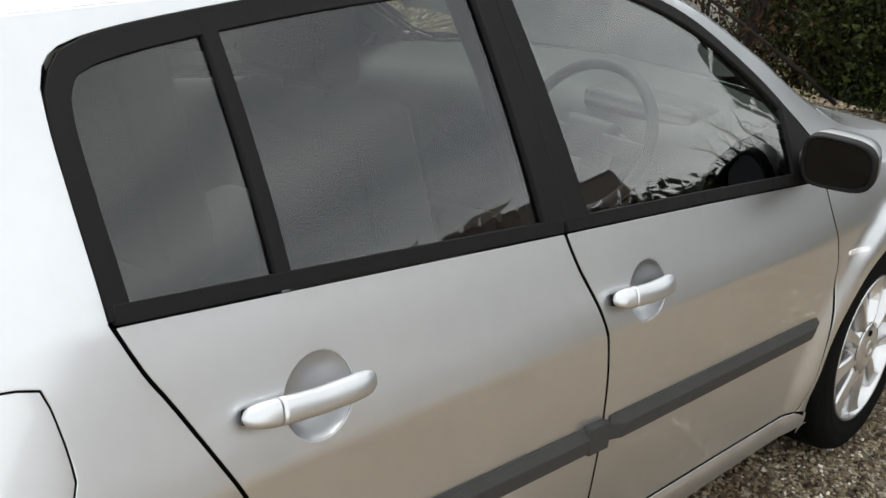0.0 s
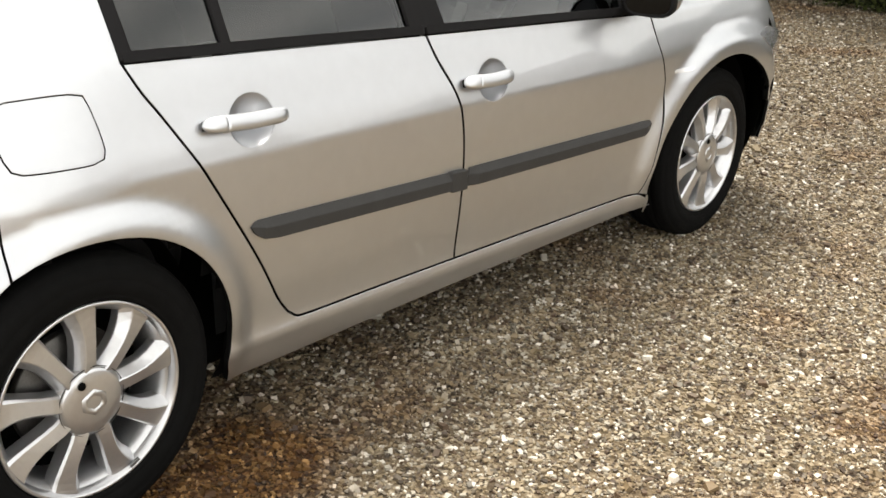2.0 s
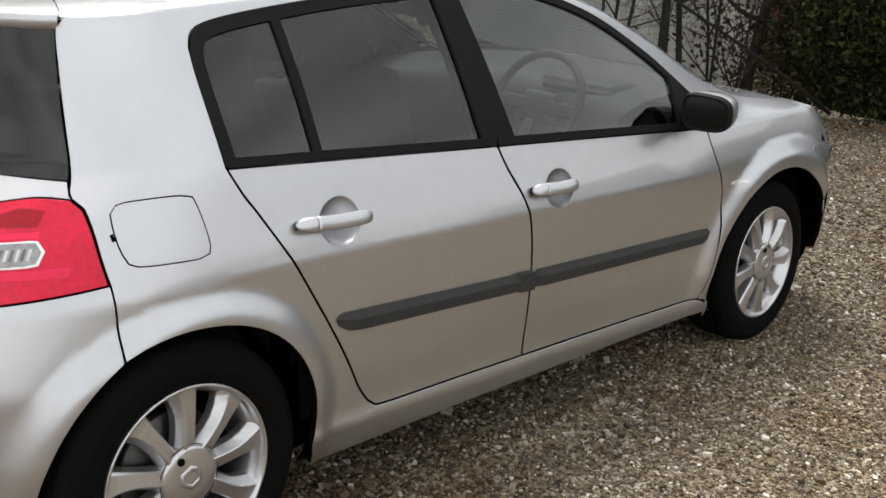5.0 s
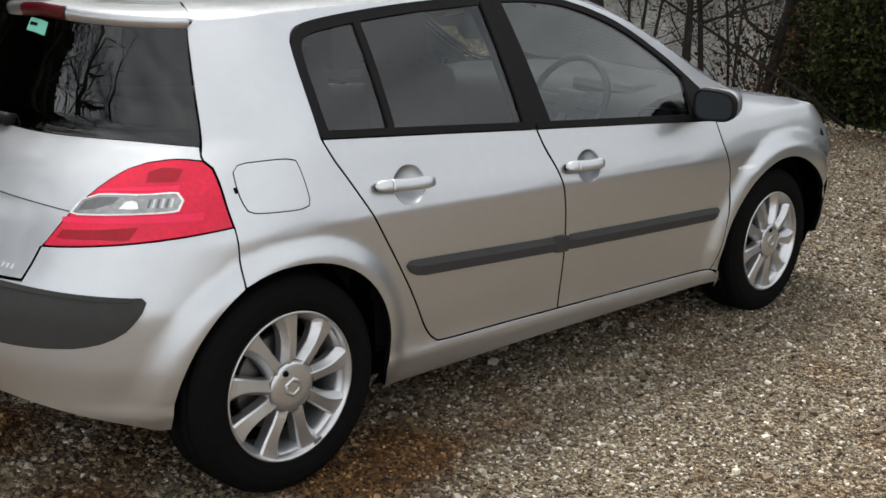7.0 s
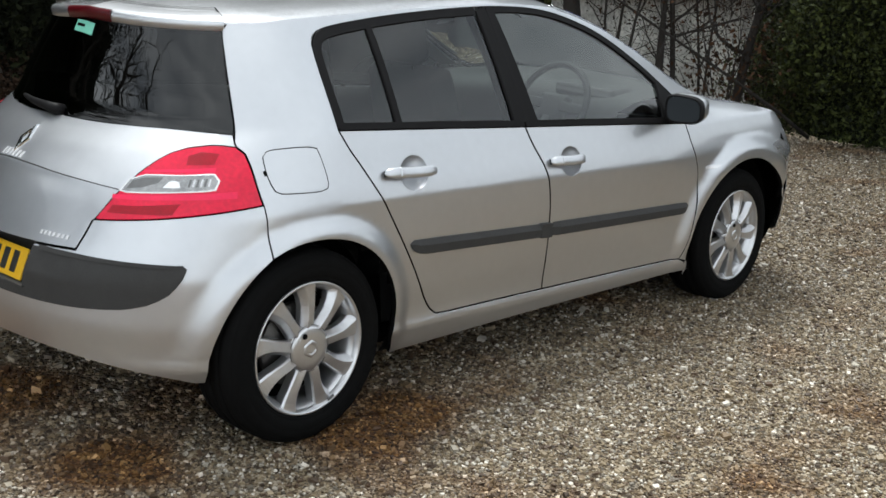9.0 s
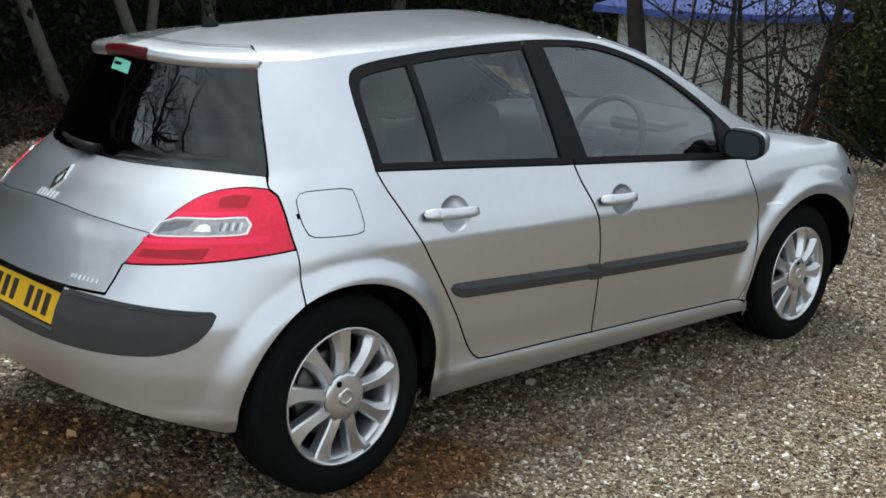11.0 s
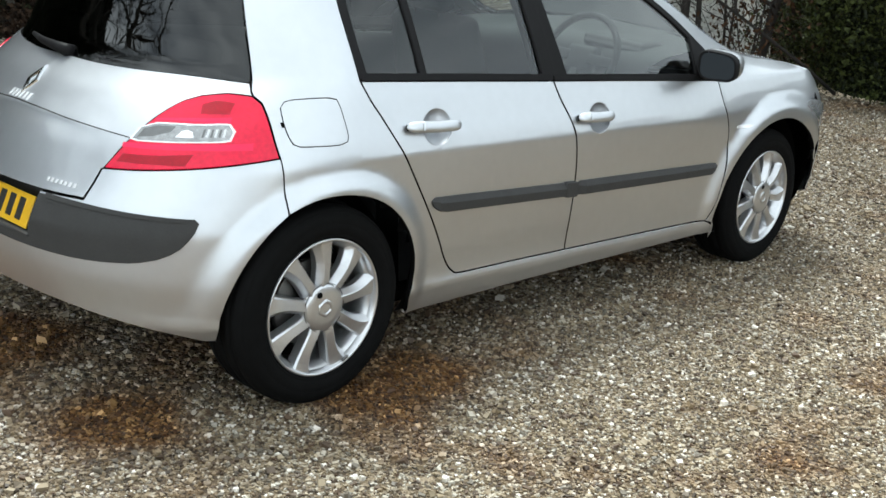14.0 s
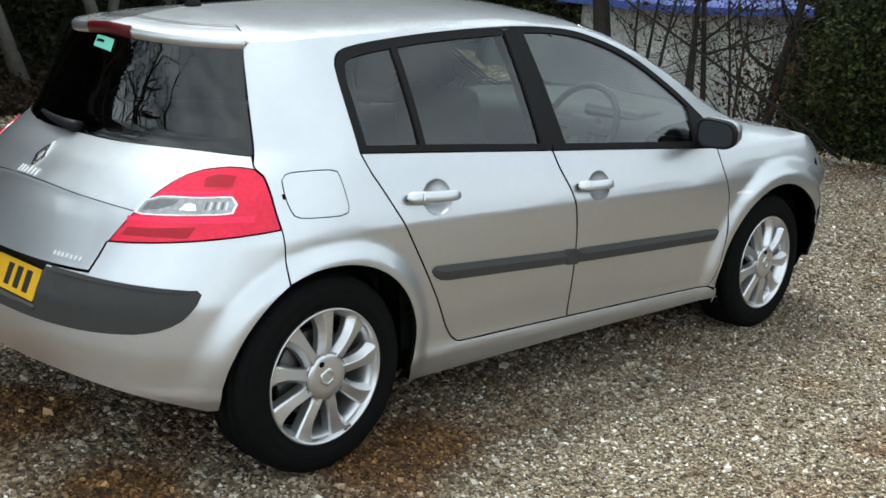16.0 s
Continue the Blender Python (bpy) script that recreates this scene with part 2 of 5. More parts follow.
def panel_data(poly, fn, lift=0.0, depth=0.012, gap=0.003, step=0.03, holes=(), mat_rows=False):
    """Verts, faces and normals of a pressed panel with that outline on a surface, with rolled edges and a return."""
    if area2(poly) < 0:
        poly = poly[::-1]
    if gap:
        whole, poly = poly, shrink(poly, gap)
        # what lies on the middle line stays there
        for i, p in enumerate(whole):
            if p[0] in (-1.0, 3.5):
                poly[i] = (p[0], poly[i][1])
            elif abs(fn(*p)[1]) < 1e-6:
                poly[i] = (poly[i][0], p[1])
    nb = len(poly)
    lo = [min(p[i] for p in poly) for i in (0, 1)]
    hi = [max(p[i] for p in poly) for i in (0, 1)]
    pts = [Vector(p) for p in poly]
    edges = [(i, (i + 1) % nb) for i in range(nb)]
    for h in holes:
        k0 = len(pts)
        pts += [Vector(p) for p in h]
        edges += [(k0 + i, k0 + (i + 1) % len(h)) for i in range(len(h))]
    bnd = np.array([tuple(p) for p in pts])
    grid = []
    for j, y in enumerate(np.arange(lo[1] + step / 2, hi[1], step)):
        grid += [(x, y, 0.5 * step) for x in np.arange(lo[0] + step * (0.25 + 0.5 * (j % 2)), hi[0], step)]
    # closer rows along the shoulder crease
    if fn is body and mat_rows:
        grid += [(s, c + 0.026 * min(max((-s - 0.62) / 0.3, 0), 1), 0.004) for c in (0.882, 0.890, 0.8955, 0.901, 0.909) for s in np.arange(-0.99, -0.6, 0.022) if lo[0] < s < hi[0]]
        for c in (0.283, 0.288, 0.293, 0.298, 0.304, 0.782, 0.790, 0.7955, 0.801, 0.809):
            grid += [(s, c - lean_at(XC + s, c), 0.004) for s in np.arange(max(lo[0], 0.0), min(hi[0], 2.6), 0.022)]
    grid = np.array(grid)
    keep = inside_all(grid, poly)
    for h in holes:
        keep &= ~inside_all(grid, h)
    grid = grid[keep]
    for x, y, d in grid:
        if ((bnd - (x, y)) ** 2).sum(1).min() > d * d:
            pts.append(Vector((x, y)))
    co, _, faces, orig, _, _ = delaunay_2d_cdt(pts, edges, [], 1, 1e-6)
    faces = [f for f in faces if not any(inside(tuple(sum((co[i] for i in f), Vector((0, 0))) / len(f)), h) for h in holes)]
    verts, norms, flat = [], [], []
    for p in co:
        nrm = surface_normal(fn, p.x, p.y)
        verts.append(Vector(fn(p.x, p.y)) + nrm * lift)
        norms.append(nrm)
        flat.append(p)
    faces = [tuple(f) if area2([tuple(flat[i]) for i in f]) > 0 else tuple(f)[::-1] for f in faces]
    # the rim: edges with one face only
    count = {}
    for f in faces:
        for a, b in zip(f, f[1:] + f[:1]):
            count[(a, b)] = 1
    rim = [(a, b) for a, b in count if (b, a) not in count and max(abs(verts[a].y), abs(verts[b].y)) > 1e-5]
    for v, nrm in zip(verts, norms):
        if abs(v.y) < 1e-5:
            nrm.y = 0.0
            nrm.normalize()
    out_dir = {}
    for a, b in rim:
        d = (verts[b] - verts[a]).normalized()
        o = d.cross(norms[a])
        for v in (a, b):
            out_dir[v] = out_dir.get(v, Vector()) + o
    ring1, ring2 = {}, {}
    for v, o in out_dir.items():
        o = o.normalized()
        ring1[v] = len(verts)
        verts.append(verts[v] + o * 0.0012 - norms[v] * 0.0014)
        norms.append((norms[v] + o).normalized())
        ring2[v] = len(verts)
        verts.append(verts[v] + o * 0.0012 - norms[v] * depth)
        norms.append(o)
    for a, b in rim:
        faces.append((b, a, ring1[a], ring1[b]))
        faces.append((ring1[b], ring1[a], ring2[a], ring2[b]))
    return [tuple(v) for v in verts], faces, [tuple(n) for n in norms]


def flip_side(verts, faces, norms):
    return [(x, -y, z) for x, y, z in verts], [f[::-1] for f in faces], [(x, -y, z) for x, y, z in norms]


def panel(name, poly, mat, parent, label="", fn=None, side=-1, both=False, **kw):
    """A panel on the right side (side -1), its mirror image (1), or both halves in one mesh."""
    data = panel_data(poly, fn or body, mat_rows=mat is PAINT, **kw)
    # the return behind a painted edge is coloured black, as shade in the gap
    edge = None
    if mat is PAINT:
        last = max(max(f) for f in data[1] if len(f) == 3)
        edge = [1 if len(f) == 4 and min(f) > last else 0 for f in data[1]]
    if both:
        v, f, n = data
        v2, f2, n2 = flip_side(*data)
        data = v + v2, f + [tuple(i + len(v) for i in g) for g in f2], n + n2
        edge = edge and edge + edge
    elif side > 0:
        data = flip_side(*data)
    return raw(name, data[0], data[1], mat, parent, label, True, data[2], edge)


def ribbon(pts, width, step=0.02):
    """The outline of a strip of that width (or widths at its ends) along a smooth line."""
    c = spline(pts, step)
    w = width if isinstance(width, tuple) else (width, width)
    left, right = [], []
    for i, p in enumerate(c):
        d = Vector(c[min(i + 1, len(c) - 1)]) - Vector(c[max(i - 1, 0)])
        n = Vector((-d.y, d.x)).normalized() * (w[0] + (w[1] - w[0]) * i / (len(c) - 1)) / 2
        left.append((p[0] + n.x, p[1] + n.y)), right.append((p[0] - n.x, p[1] - n.y))
    return left + right[::-1]


# The car: right side towards -y, nose towards +x, rear axle at x = 0.
# Body surface: plan outlines by height (s, z), then a cap (s, k) over the top.
XC, XF = 0.10, 2.80


def curve(x, pts):
    """Smooth value at x through (x, value) pairs."""
    if x <= pts[0][0]:
        return pts[0][1]
    if x >= pts[-1][0]:
        return pts[-1][1]
    for i in range(len(pts) - 1):
        (xa, a), (xb, b) = pts[i], pts[i + 1]
        if x <= xb:
            h = xb - xa
            d = (b - a) / h
            da = db = d
            if i > 0:
                dp = (a - pts[i - 1][1]) / (xa - pts[i - 1][0])
                da = 0.0 if dp * d <= 0 else 2 * dp * d / (dp + d)
            if i + 2 < len(pts):
                dn = (pts[i + 2][1] - b) / (pts[i + 2][0] - xb)
                db = 0.0 if dn * d <= 0 else 2 * dn * d / (dn + d)
            t = (x - xa) / h
            return (a * (1 + 2 * t) + h * da * t) * (1 - t) ** 2 + (b * (3 - 2 * t) - h * db * (1 - t)) * t * t


REAR = [(0.17, -0.68), (0.25, -0.73), (0.35, -0.765), (0.48, -0.785), (0.60, -0.785), (0.68, -0.755), (0.76, -0.715), (0.84, -0.675), (0.92, -0.62), (0.99, -0.545), (1.05, -0.465), (1.085, -0.42), (1.20, -0.385), (1.30, -0.35), (1.42, -0.295)]
# across the tailgate a hollow lies under the crease
REAR_MID = [(0.60, -0.785), (0.68, -0.755), (0.76, -0.704), (0.84, -0.659), (0.888, -0.643), (0.899, -0.634), (0.92, -0.614), (0.99, -0.545), (1.05, -0.465), (1.085, -0.42)]
NOSE = [(0.17, 3.30), (0.30, 3.40), (0.50, 3.42), (0.65, 3.38), (0.80, 3.20), (0.90, 3.0)]
SIDE = [(0.15, 0.806), (0.20, 0.832), (0.25, 0.848), (0.275, 0.8545), (0.286, 0.8550), (0.297, 0.8530), (0.31, 0.8522), (0.33, 0.8535), (0.45, 0.870), (0.58, 0.886), (0.70, 0.8965), (0.78, 0.9012), (0.792, 0.9018), (0.799, 0.9014), (0.812, 0.8988),
        (0.84, 0.8922), (0.90, 0.8757), (1.00, 0.8490), (1.09, 0.8230)]
SIDE_SOFT = [(0.15, 0.806), (0.20, 0.832), (0.25, 0.848), (0.31, 0.8530), (0.45, 0.870), (0.58, 0.885), (0.70, 0.8930), (0.80, 0.8935), (0.87, 0.8825), (0.94, 0.8640), (1.00, 0.8450), (1.09, 0.8200)]
RAIL = [(-0.33, 1.41), (0.0, 1.425), (0.5, 1.438), (1.0, 1.440), (1.35, 1.415), (1.64, 1.335), (1.92, 1.205), (2.2, 1.05), (2.45, 0.955),
        (2.8, 0.90), (3.1, 0.82), (3.35, 0.70)]
RAILW = [(-0.3, 0.615), (0.0, 0.635), (0.4, 0.665), (1.0, 0.675), (1.4, 0.685), (1.8, 0.715), (2.2, 0.765), (2.6, 0.785), (3.0, 0.76)]
TOP = [(-0.36, 1.432), (0.05, 1.462), (0.8, 1.474), (1.15, 1.466), (1.45, 1.438), (2.0, 1.25), (2.55, 0.960), (3.0, 0.866), (3.3, 0.728), (3.42, 0.66)]


def belt(x):
    return 1.069 - 0.0865 * (x - 0.13)


def lean_at(x, z):
    """How far the crease and the sill line run off the level at x."""
    up = min(max((z - 0.62) / 0.1, 0.0), 1.0)
    low = min(max((0.45 - z) / 0.1, 0.0), 1.0)
    return 0.0375 * (min(max(x, -0.3), 2.7) - 0.8) * up + 0.031 * (min(max(x, 0.4), 2.3) - 1.26) * low


def halfwidth(x, z):
    """Half the width of the body at x along and z up, before the plan corners."""
    zb, xx = belt(min(max(x, -0.1), 2.3)), min(max(x, -0.3), 3.1)
    zr = curve(xx, RAIL)
    lean = lean_at(x, z)
    if z <= zb or zr <= zb + 0.01:
        # the crease fades out over the front wing
        fade = min(max((x - 2.0) / 0.35, 0.0), 1.0)
        return curve(z + lean, SIDE) * (1 - fade) + curve(z + lean, SIDE_SOFT) * fade
    wb, wr = curve(zb + lean, SIDE), curve(xx, RAILW)
    f = (z - zb) / (zr - zb)
    return wb + (wr - wb) * (0.74 * f + 0.26 * f * f)


def body(s, z):
    """Point of the right side: s >= 0 along the side, -1 the middle of the tail, s past 2.6 the nose."""
    n = 2.6 - 0.3 * min(max((z - 0.8) / 0.3, 0), 1)
    if s < 0:
        a = -s * math.pi / 2
        r = (abs(math.cos(a)) ** n + abs(math.sin(a)) ** n) ** (-1 / n)
        zc, mid = z - 0.026 * min(max((-s - 0.62) / 0.3, 0), 1) * max(1 - abs(z - 0.90) / 0.15, 0), min(max((-s - 0.60) / 0.10, 0), 1)
        xr = curve(zc, REAR) if not 0.6 < zc < 1.08 else curve(zc, REAR) * (1 - mid) + curve(zc, REAR_MID) * mid
        x, w = XC - (XC - xr) * r * math.sin(a), halfwidth(XC, z) * r * math.cos(a)
        y = w
    elif s <= XF - XC:
        x = XC + s
        y = halfwidth(x, z)
    else:
        a = (s - XF + XC) / (3.5 - XF + XC) * math.pi / 2
        r = (abs(math.cos(a)) ** n + abs(math.sin(a)) ** n) ** (-1 / n)
        x, y = XF + (curve(z, NOSE) - XF) * r * math.sin(a), halfwidth(XF, z) * r * math.cos(a)
    if y > 0.3:
        for cx in (0.0, 2.625):
            d = math.hypot(x - cx, z - 0.317)
            e = min(max((0.495 - d) / 0.085, 0), 1)
            y += 0.029 * e * e * (3 - 2 * e) * min(max((z - 0.15) / 0.22, 0), 1)
    return x, -y, z


def rail(s):
    x = body(s, 1.3)[0] if s < 1.5 else body(s, 0.8)[0] if s > XF - XC else XC + s
    return curve(x, RAIL)


def cap(s, k):
    """Point of the roof, windscreen and bonnet: k from 0 at the rail to 1 on the middle line."""
    zr = rail(s)
    x, y, _ = body(s, zr)
    cx = min(max(x, 0.12), 2.75)
    x, y = x + (cx - x) * k, y * (1 - k)
    k = min(max(k, 0.0), 1.0)
    return x, y, zr + (curve(x, TOP) - zr) * (0.6 * (1 - (1 - k) ** 7) + 0.4 * (1 - (1 - k) ** 2))


car = thing("car", "silver five-door hatchback parked on gravel", "car")
S = lambda pts: [(x - XC, z) for x, z in pts]

DOOR_REAR = [(0.128, 1.070), (0.166, 1.001), (0.207, 0.943), (0.302, 0.800), (0.479, 0.537), (0.561, 0.403), (0.607, 0.346)]
DOOR_FOOT = [(0.607, 0.346), (0.635, 0.326), (0.690, 0.319), (0.950, 0.313), (1.260, 0.304), (1.750, 0.289), (2.189, 0.273)]
SPLIT = [(1.092, 0.987), (1.121, 0.921), (1.178, 0.821), (1.214, 0.707), (1.238, 0.569), (1.252, 0.425), (1.260, 0.304)]
DOOR_NOSE = [(2.144, 0.896), (2.174, 0.804), (2.239, 0.646), (2.234, 0.472), (2.211, 0.314), (2.189, 0.273)]
BELT_R = [(0.128, 1.070), (0.572, 1.032), (1.092, 0.987)]
BELT_F = [(1.092, 0.987), (1.575, 0.946), (2.144, 0.896)]
# outline of the side windows, from the rear foot over the top to the mirror
GLASS_TOP = [(0.128, 1.070), (0.117, 1.207), (0.116, 1.310), (0.130, 1.365), (0.188, 1.393), (0.359, 1.413), (0.629, 1.427), (0.981, 1.431), (1.230, 1.416),
             (1.422, 1.381), (1.658, 1.299), (1.893, 1.169), (2.090, 1.025), (2.214, 0.910)]
TAIL = [[(-0.257, 0.856), (-0.294, 0.953), (-0.336, 1.016), (-0.370, 1.036)], [(-0.370, 1.036), (-0.439, 1.039), (-0.504, 1.027)],
        [(-0.504, 1.027), (-0.538, 1.010), (-0.580, 0.960), (-0.631, 0.857), (-0.656, 0.794)], [(-0.656, 0.794), (-0.526, 0.813), (-0.383, 0.836), (-0.257, 0.856)]]
SEAM = [(-0.257, 0.856), (-0.239, 0.780), (-0.224, 0.681)]


def sarc(cx, cz, r, a0, a1):
    """A wheel arch on the body, as (s, z); x behind the corner line is turned into s."""
    out = []
    for i in range(37):
        a = a0 + (a1 - a0) * i / 36
        # the rear opening is a little taller towards the bumper
        q = r + (0.022 * math.exp(-((a - 118) / 26) ** 2) if cx < 1 else 0.0)
        x, z = cx + q * math.cos(radians(a)), cz + q * math.sin(radians(a))
        s = x - XC
        if s < 0:
            lo, hi = -0.9, 0.0
            for _ in range(30):
                mid = (lo + hi) / 2
                lo, hi = (mid, hi) if body(mid, z)[0] < x else (lo, mid)
            s = (lo + hi) / 2
        out.append((s, z))
    return out


ARCH_R, ARCH_F = (0.005, 0.325, 0.390), (2.605, 0.325, 0.366)

# fuel flap and the round finger bowls behind the handles
FUEL = outline([(-0.281, 1.004), (-0.274, 1.023), (-0.253, 1.029), (-0.175, 1.032), (-0.115, 1.030), (-0.082, 1.023), (-0.068, 1.000), (-0.051, 0.952), (-0.042, 0.906), (-0.047, 0.886), (-0.072, 0.879),
                (-0.138, 0.881), (-0.206, 0.886), (-0.226, 0.895), (-0.240, 0.917), (-0.262, 0.961), (-0.281, 1.004)])
def oval(s, z, rs, rz, n=28):
    return [(s + rs * math.cos(2 * math.pi * i / n), z + rz * math.sin(2 * math.pi * i / n)) for i in range(n)]


BOWL_R, BOWL_F = (0.358, 0.889, 0.071, 0.062), (1.238, 0.828, 0.066, 0.058)
HANDLE_R, HANDLE_F = oval(*BOWL_R), oval(*BOWL_F)


def local(s, z, side, turn=0.0):
    """A frame on the body: x along, y up, z outwards."""
    n = surface_normal(body, s, z)
    u = (Vector(body(s + 0.01, z)) - Vector(body(s - 0.01, z))).normalized()
    v = n.cross(u).normalized()
    u, v = u * math.cos(turn) + v * math.sin(turn), v * math.cos(turn) - u * math.sin(turn)
    p = Vector(body(s, z))
    m = Matrix(((u.x, v.x, n.x, p.x), (u.y, v.y, n.y, p.y), (u.z, v.z, n.z, p.z), (0, 0, 0, 1)))
    return Matrix.Diagonal((1, -1, 1, 1)) @ m if side > 0 else m


def handle_on(door, s, z, side, turn, half, bowl):
    """A bar handle over a round bowl, with a lock cover at its rear end."""
    bm = bmesh.new()
    rings = []
    for r, d in ((1.012, 0.0006), (0.985, -0.002), (0.95, -0.006), (0.84, -0.014), (0.6, -0.022), (0.3, -0.026), (0.02, -0.027)):
        ring = []
        for u, v in oval(bowl[0], bowl[1], bowl[2] * r, bowl[3] * r):
            q = Vector(body(u, v)) + surface_normal(body, u, v) * d
            ring.append(bm.verts.new((q.x, q.y * -side, q.z)))
        rings.append(ring)
    for p, q in zip(rings, rings[1:]):
        for i in range(28):
            bm.faces.new((p[i], p[(i + 1) % 28], q[(i + 1) % 28], q[i]) if side < 0 else (q[i], q[(i + 1) % 28], p[(i + 1) % 28], p[i]))
    bm.faces.new(rings[-1])
    m = local(s, z, side, turn) @ Matrix.Diagonal((half / 0.130, 1, 1, 1))
    part("handle_bowl", bm, PAINT, door)

    def bar(u0, u1, n):
        b = bmesh.new()
        rows = []
        for k in range(n + 1):
            u = u0 + (u1 - u0) * k / n
            e = abs(u) / 0.130
            h = 0.0195 * math.sqrt(max(1 - e ** 8, 0.02))
            t = 0.013 * math.sqrt(max(1 - e ** 7, 0.02))
            lift = 0.026 - 0.012 * e ** 4
            rows.append([b.verts.new((u, h * math.copysign(abs(math.sin(a)) ** 0.8, math.sin(a)) - 0.004 * (1 - e), lift + t * math.copysign(abs(math.cos(a)) ** 0.8, math.cos(a))))
                         for a in [2 * math.pi * j / 20 for j in range(20)]])
        for p, q in zip(rows, rows[1:]):
            for j in range(20):
                b.faces.new((p[j], q[j], q[(j + 1) % 20], p[(j + 1) % 20]))
        b.faces.new(rows[0]), b.faces.new(rows[-1][::-1])
        bmesh.ops.transform(b, matrix=m, verts=b.verts)
        return b
    h = part("handle", bar(-0.073, 0.130, 26), PAINT, door, "silver bar handle")
    part("lock_cover", bar(-0.130, -0.0745, 12), PAINT, h)
    for u in (-0.105, 0.108):
        b = bmesh.new()
        box(b, (u, -0.002, 0.008), (0.030, 0.022, 0.024), 0.004)
        bmesh.ops.transform(b, matrix=m, verts=b.verts)
        part("handle_mount", b, BLACK, h)


def strip_on(door, top, foot, side):
    """A rubbing strip: a dark face under a broad bevel that catches the sky, closing to a rounded end."""
    foot = sorted(foot)
    x0, x1 = max(top[0][0], foot[0][0]), min(top[-1][0], foot[-1][0])
    bm, rows, n = bmesh.new(), [], 72
    for i in range(n + 1):
        t = i / n
        x = x0 + (x1 - x0) * t
        zt, zf = (float(np.interp(x, *zip(*c))) for c in (sorted(top), foot))
        close = min(1.0, 18 * min(t, 1 - t) + 0.25)
        row = []
        for f, lift in ((0.0, -0.002), (0.0, 0.008), (0.07, 0.0155), (0.62, 0.0175), (0.68, 0.0168), (0.93, 0.0065), (1.0, 0.0045), (1.0, -0.002)):
            s, z = x - XC, zf + (zt - zf) * f
            q = Vector(body(s, z)) + surface_normal(body, s, z) * lift * close
            row.append(bm.verts.new((q.x, q.y * -side, q.z)))
        rows.append(row)
    for p, q in zip(rows, rows[1:]):
        for k in range(7):
            bm.faces.new((p[k], q[k], q[k + 1], p[k + 1]) if side < 0 else (p[k + 1], q[k + 1], q[k], p[k]))
    return part("rubbing_strip", bm, TRIM, door, "dark grey rubbing strip with a bevelled top", smooth=False)


def car_side(side):
    """One flank of the car: fixed side frame, two doors, wing, glass and trim."""
    kw = dict(side=side)
    start = SEAM[-1]
    arch = [p for p in sarc(*ARCH_R, 180, -6) if p[0] > start[0] + 0.012] + [(0.309, 0.245)]
    farch = sarc(*ARCH_F, 205, 165)
    hatch_edge = [(-0.408, 1.395), (-0.405, 1.301), (-0.400, 1.201), (-0.392, 1.076), (-0.370, 1.036)]
    top = [(s, rail(s)) for s in [2.14 - 0.04 * i for i in range(64)]]
    frame_poly = outline(SEAM, [SEAM[-1], *arch], [arch[-1], (0.324, 0.204)], [(0.324, 0.204), (1.1, 0.213), (2.10, 0.208), (2.15, 0.212)], [(2.15, 0.212), (2.140, 0.251), (2.089, 0.273)],
                         S(DOOR_FOOT[::-1]), S(DOOR_REAR[::-1]), S(GLASS_TOP), [(2.114, 0.910), (2.149, 0.934), top[0]], top, [top[-1], *hatch_edge],
                         TAIL[0][::-1])
    frame = panel("side_frame", frame_poly, PAINT, car, "silver rear wing, sill and roof rail", holes=[FUEL], step=0.021, gap=0.0035, depth=0.02, **kw)
    rear = panel("rear_door", outline(S(DOOR_REAR), S(DOOR_FOOT[:5]), S(SPLIT[::-1]), S(BELT_R[::-1])), PAINT, car, holes=[HANDLE_R], gap=0.0055, step=0.021, depth=0.02, **kw)
    front = panel("front_door", outline(S(SPLIT), S(DOOR_FOOT[4:]), S(DOOR_NOSE[::-1]), S(BELT_F[::-1])), PAINT, car, holes=[HANDLE_F], gap=0.0055, step=0.021, depth=0.02, **kw)
    wing_top = [(s, rail(s) + 0.003) for s in [2.14 + 0.05 * i for i in range(17)]]
    wing = panel("front_wing", outline(S(DOOR_NOSE), [(2.09, 0.273), (2.15, 0.25), farch[2]], [p for p in sarc(*ARCH_F, 196, 20)], [sarc(*ARCH_F, 20, 20)[0], (2.83, 0.52), (2.90, 0.62)],
                                       [(2.858, 0.632), (2.808, 0.753), (2.900, 0.800), wing_top[-1]], wing_top[::-1], [wing_top[0], (2.063, 0.899), (2.044, 0.896)]),
                  PAINT, car, gap=0.004, step=0.02, depth=0.02, **kw)
    # glass and its black surround
    rear_strip = ribbon([(0.046, 1.076), (0.034, 1.207), (0.033, 1.304), (0.049, 1.352), (0.098, 1.379), (0.265, 1.399), (0.538, 1.414), (0.845, 1.418)], (0.034, 0.024))
    panel("window_seal", rear_strip, BLACK, rear, "black rubber window surround", lift=0.001, gap=0, step=0.02, **kw)
    panel("window_seal", ribbon([(0.915, 1.420), (1.129, 1.408), (1.320, 1.373), (1.554, 1.291), (1.788, 1.161), (1.960, 1.036)], 0.020), BLACK, front,
          "black rubber window surround", lift=0.001, gap=0, step=0.02, **kw)
    panel("belt_seal", ribbon(S([(0.136, 1.080), (0.573, 1.044), (1.085, 0.999)]), 0.021), BLACK, rear, "black belt line moulding", lift=0.004, gap=0, step=0.02, **kw)
    panel("belt_seal", ribbon(S([(1.099, 0.998), (1.576, 0.958), (2.133, 0.909)]), 0.021), BLACK, front, "black belt line moulding", lift=0.004, gap=0, step=0.02, **kw)
    panel("divider", ribbon(S([(0.389, 1.408), (0.424, 1.054)]), 0.025), BLACK, rear, lift=0.002, gap=0, step=0.02, **kw)
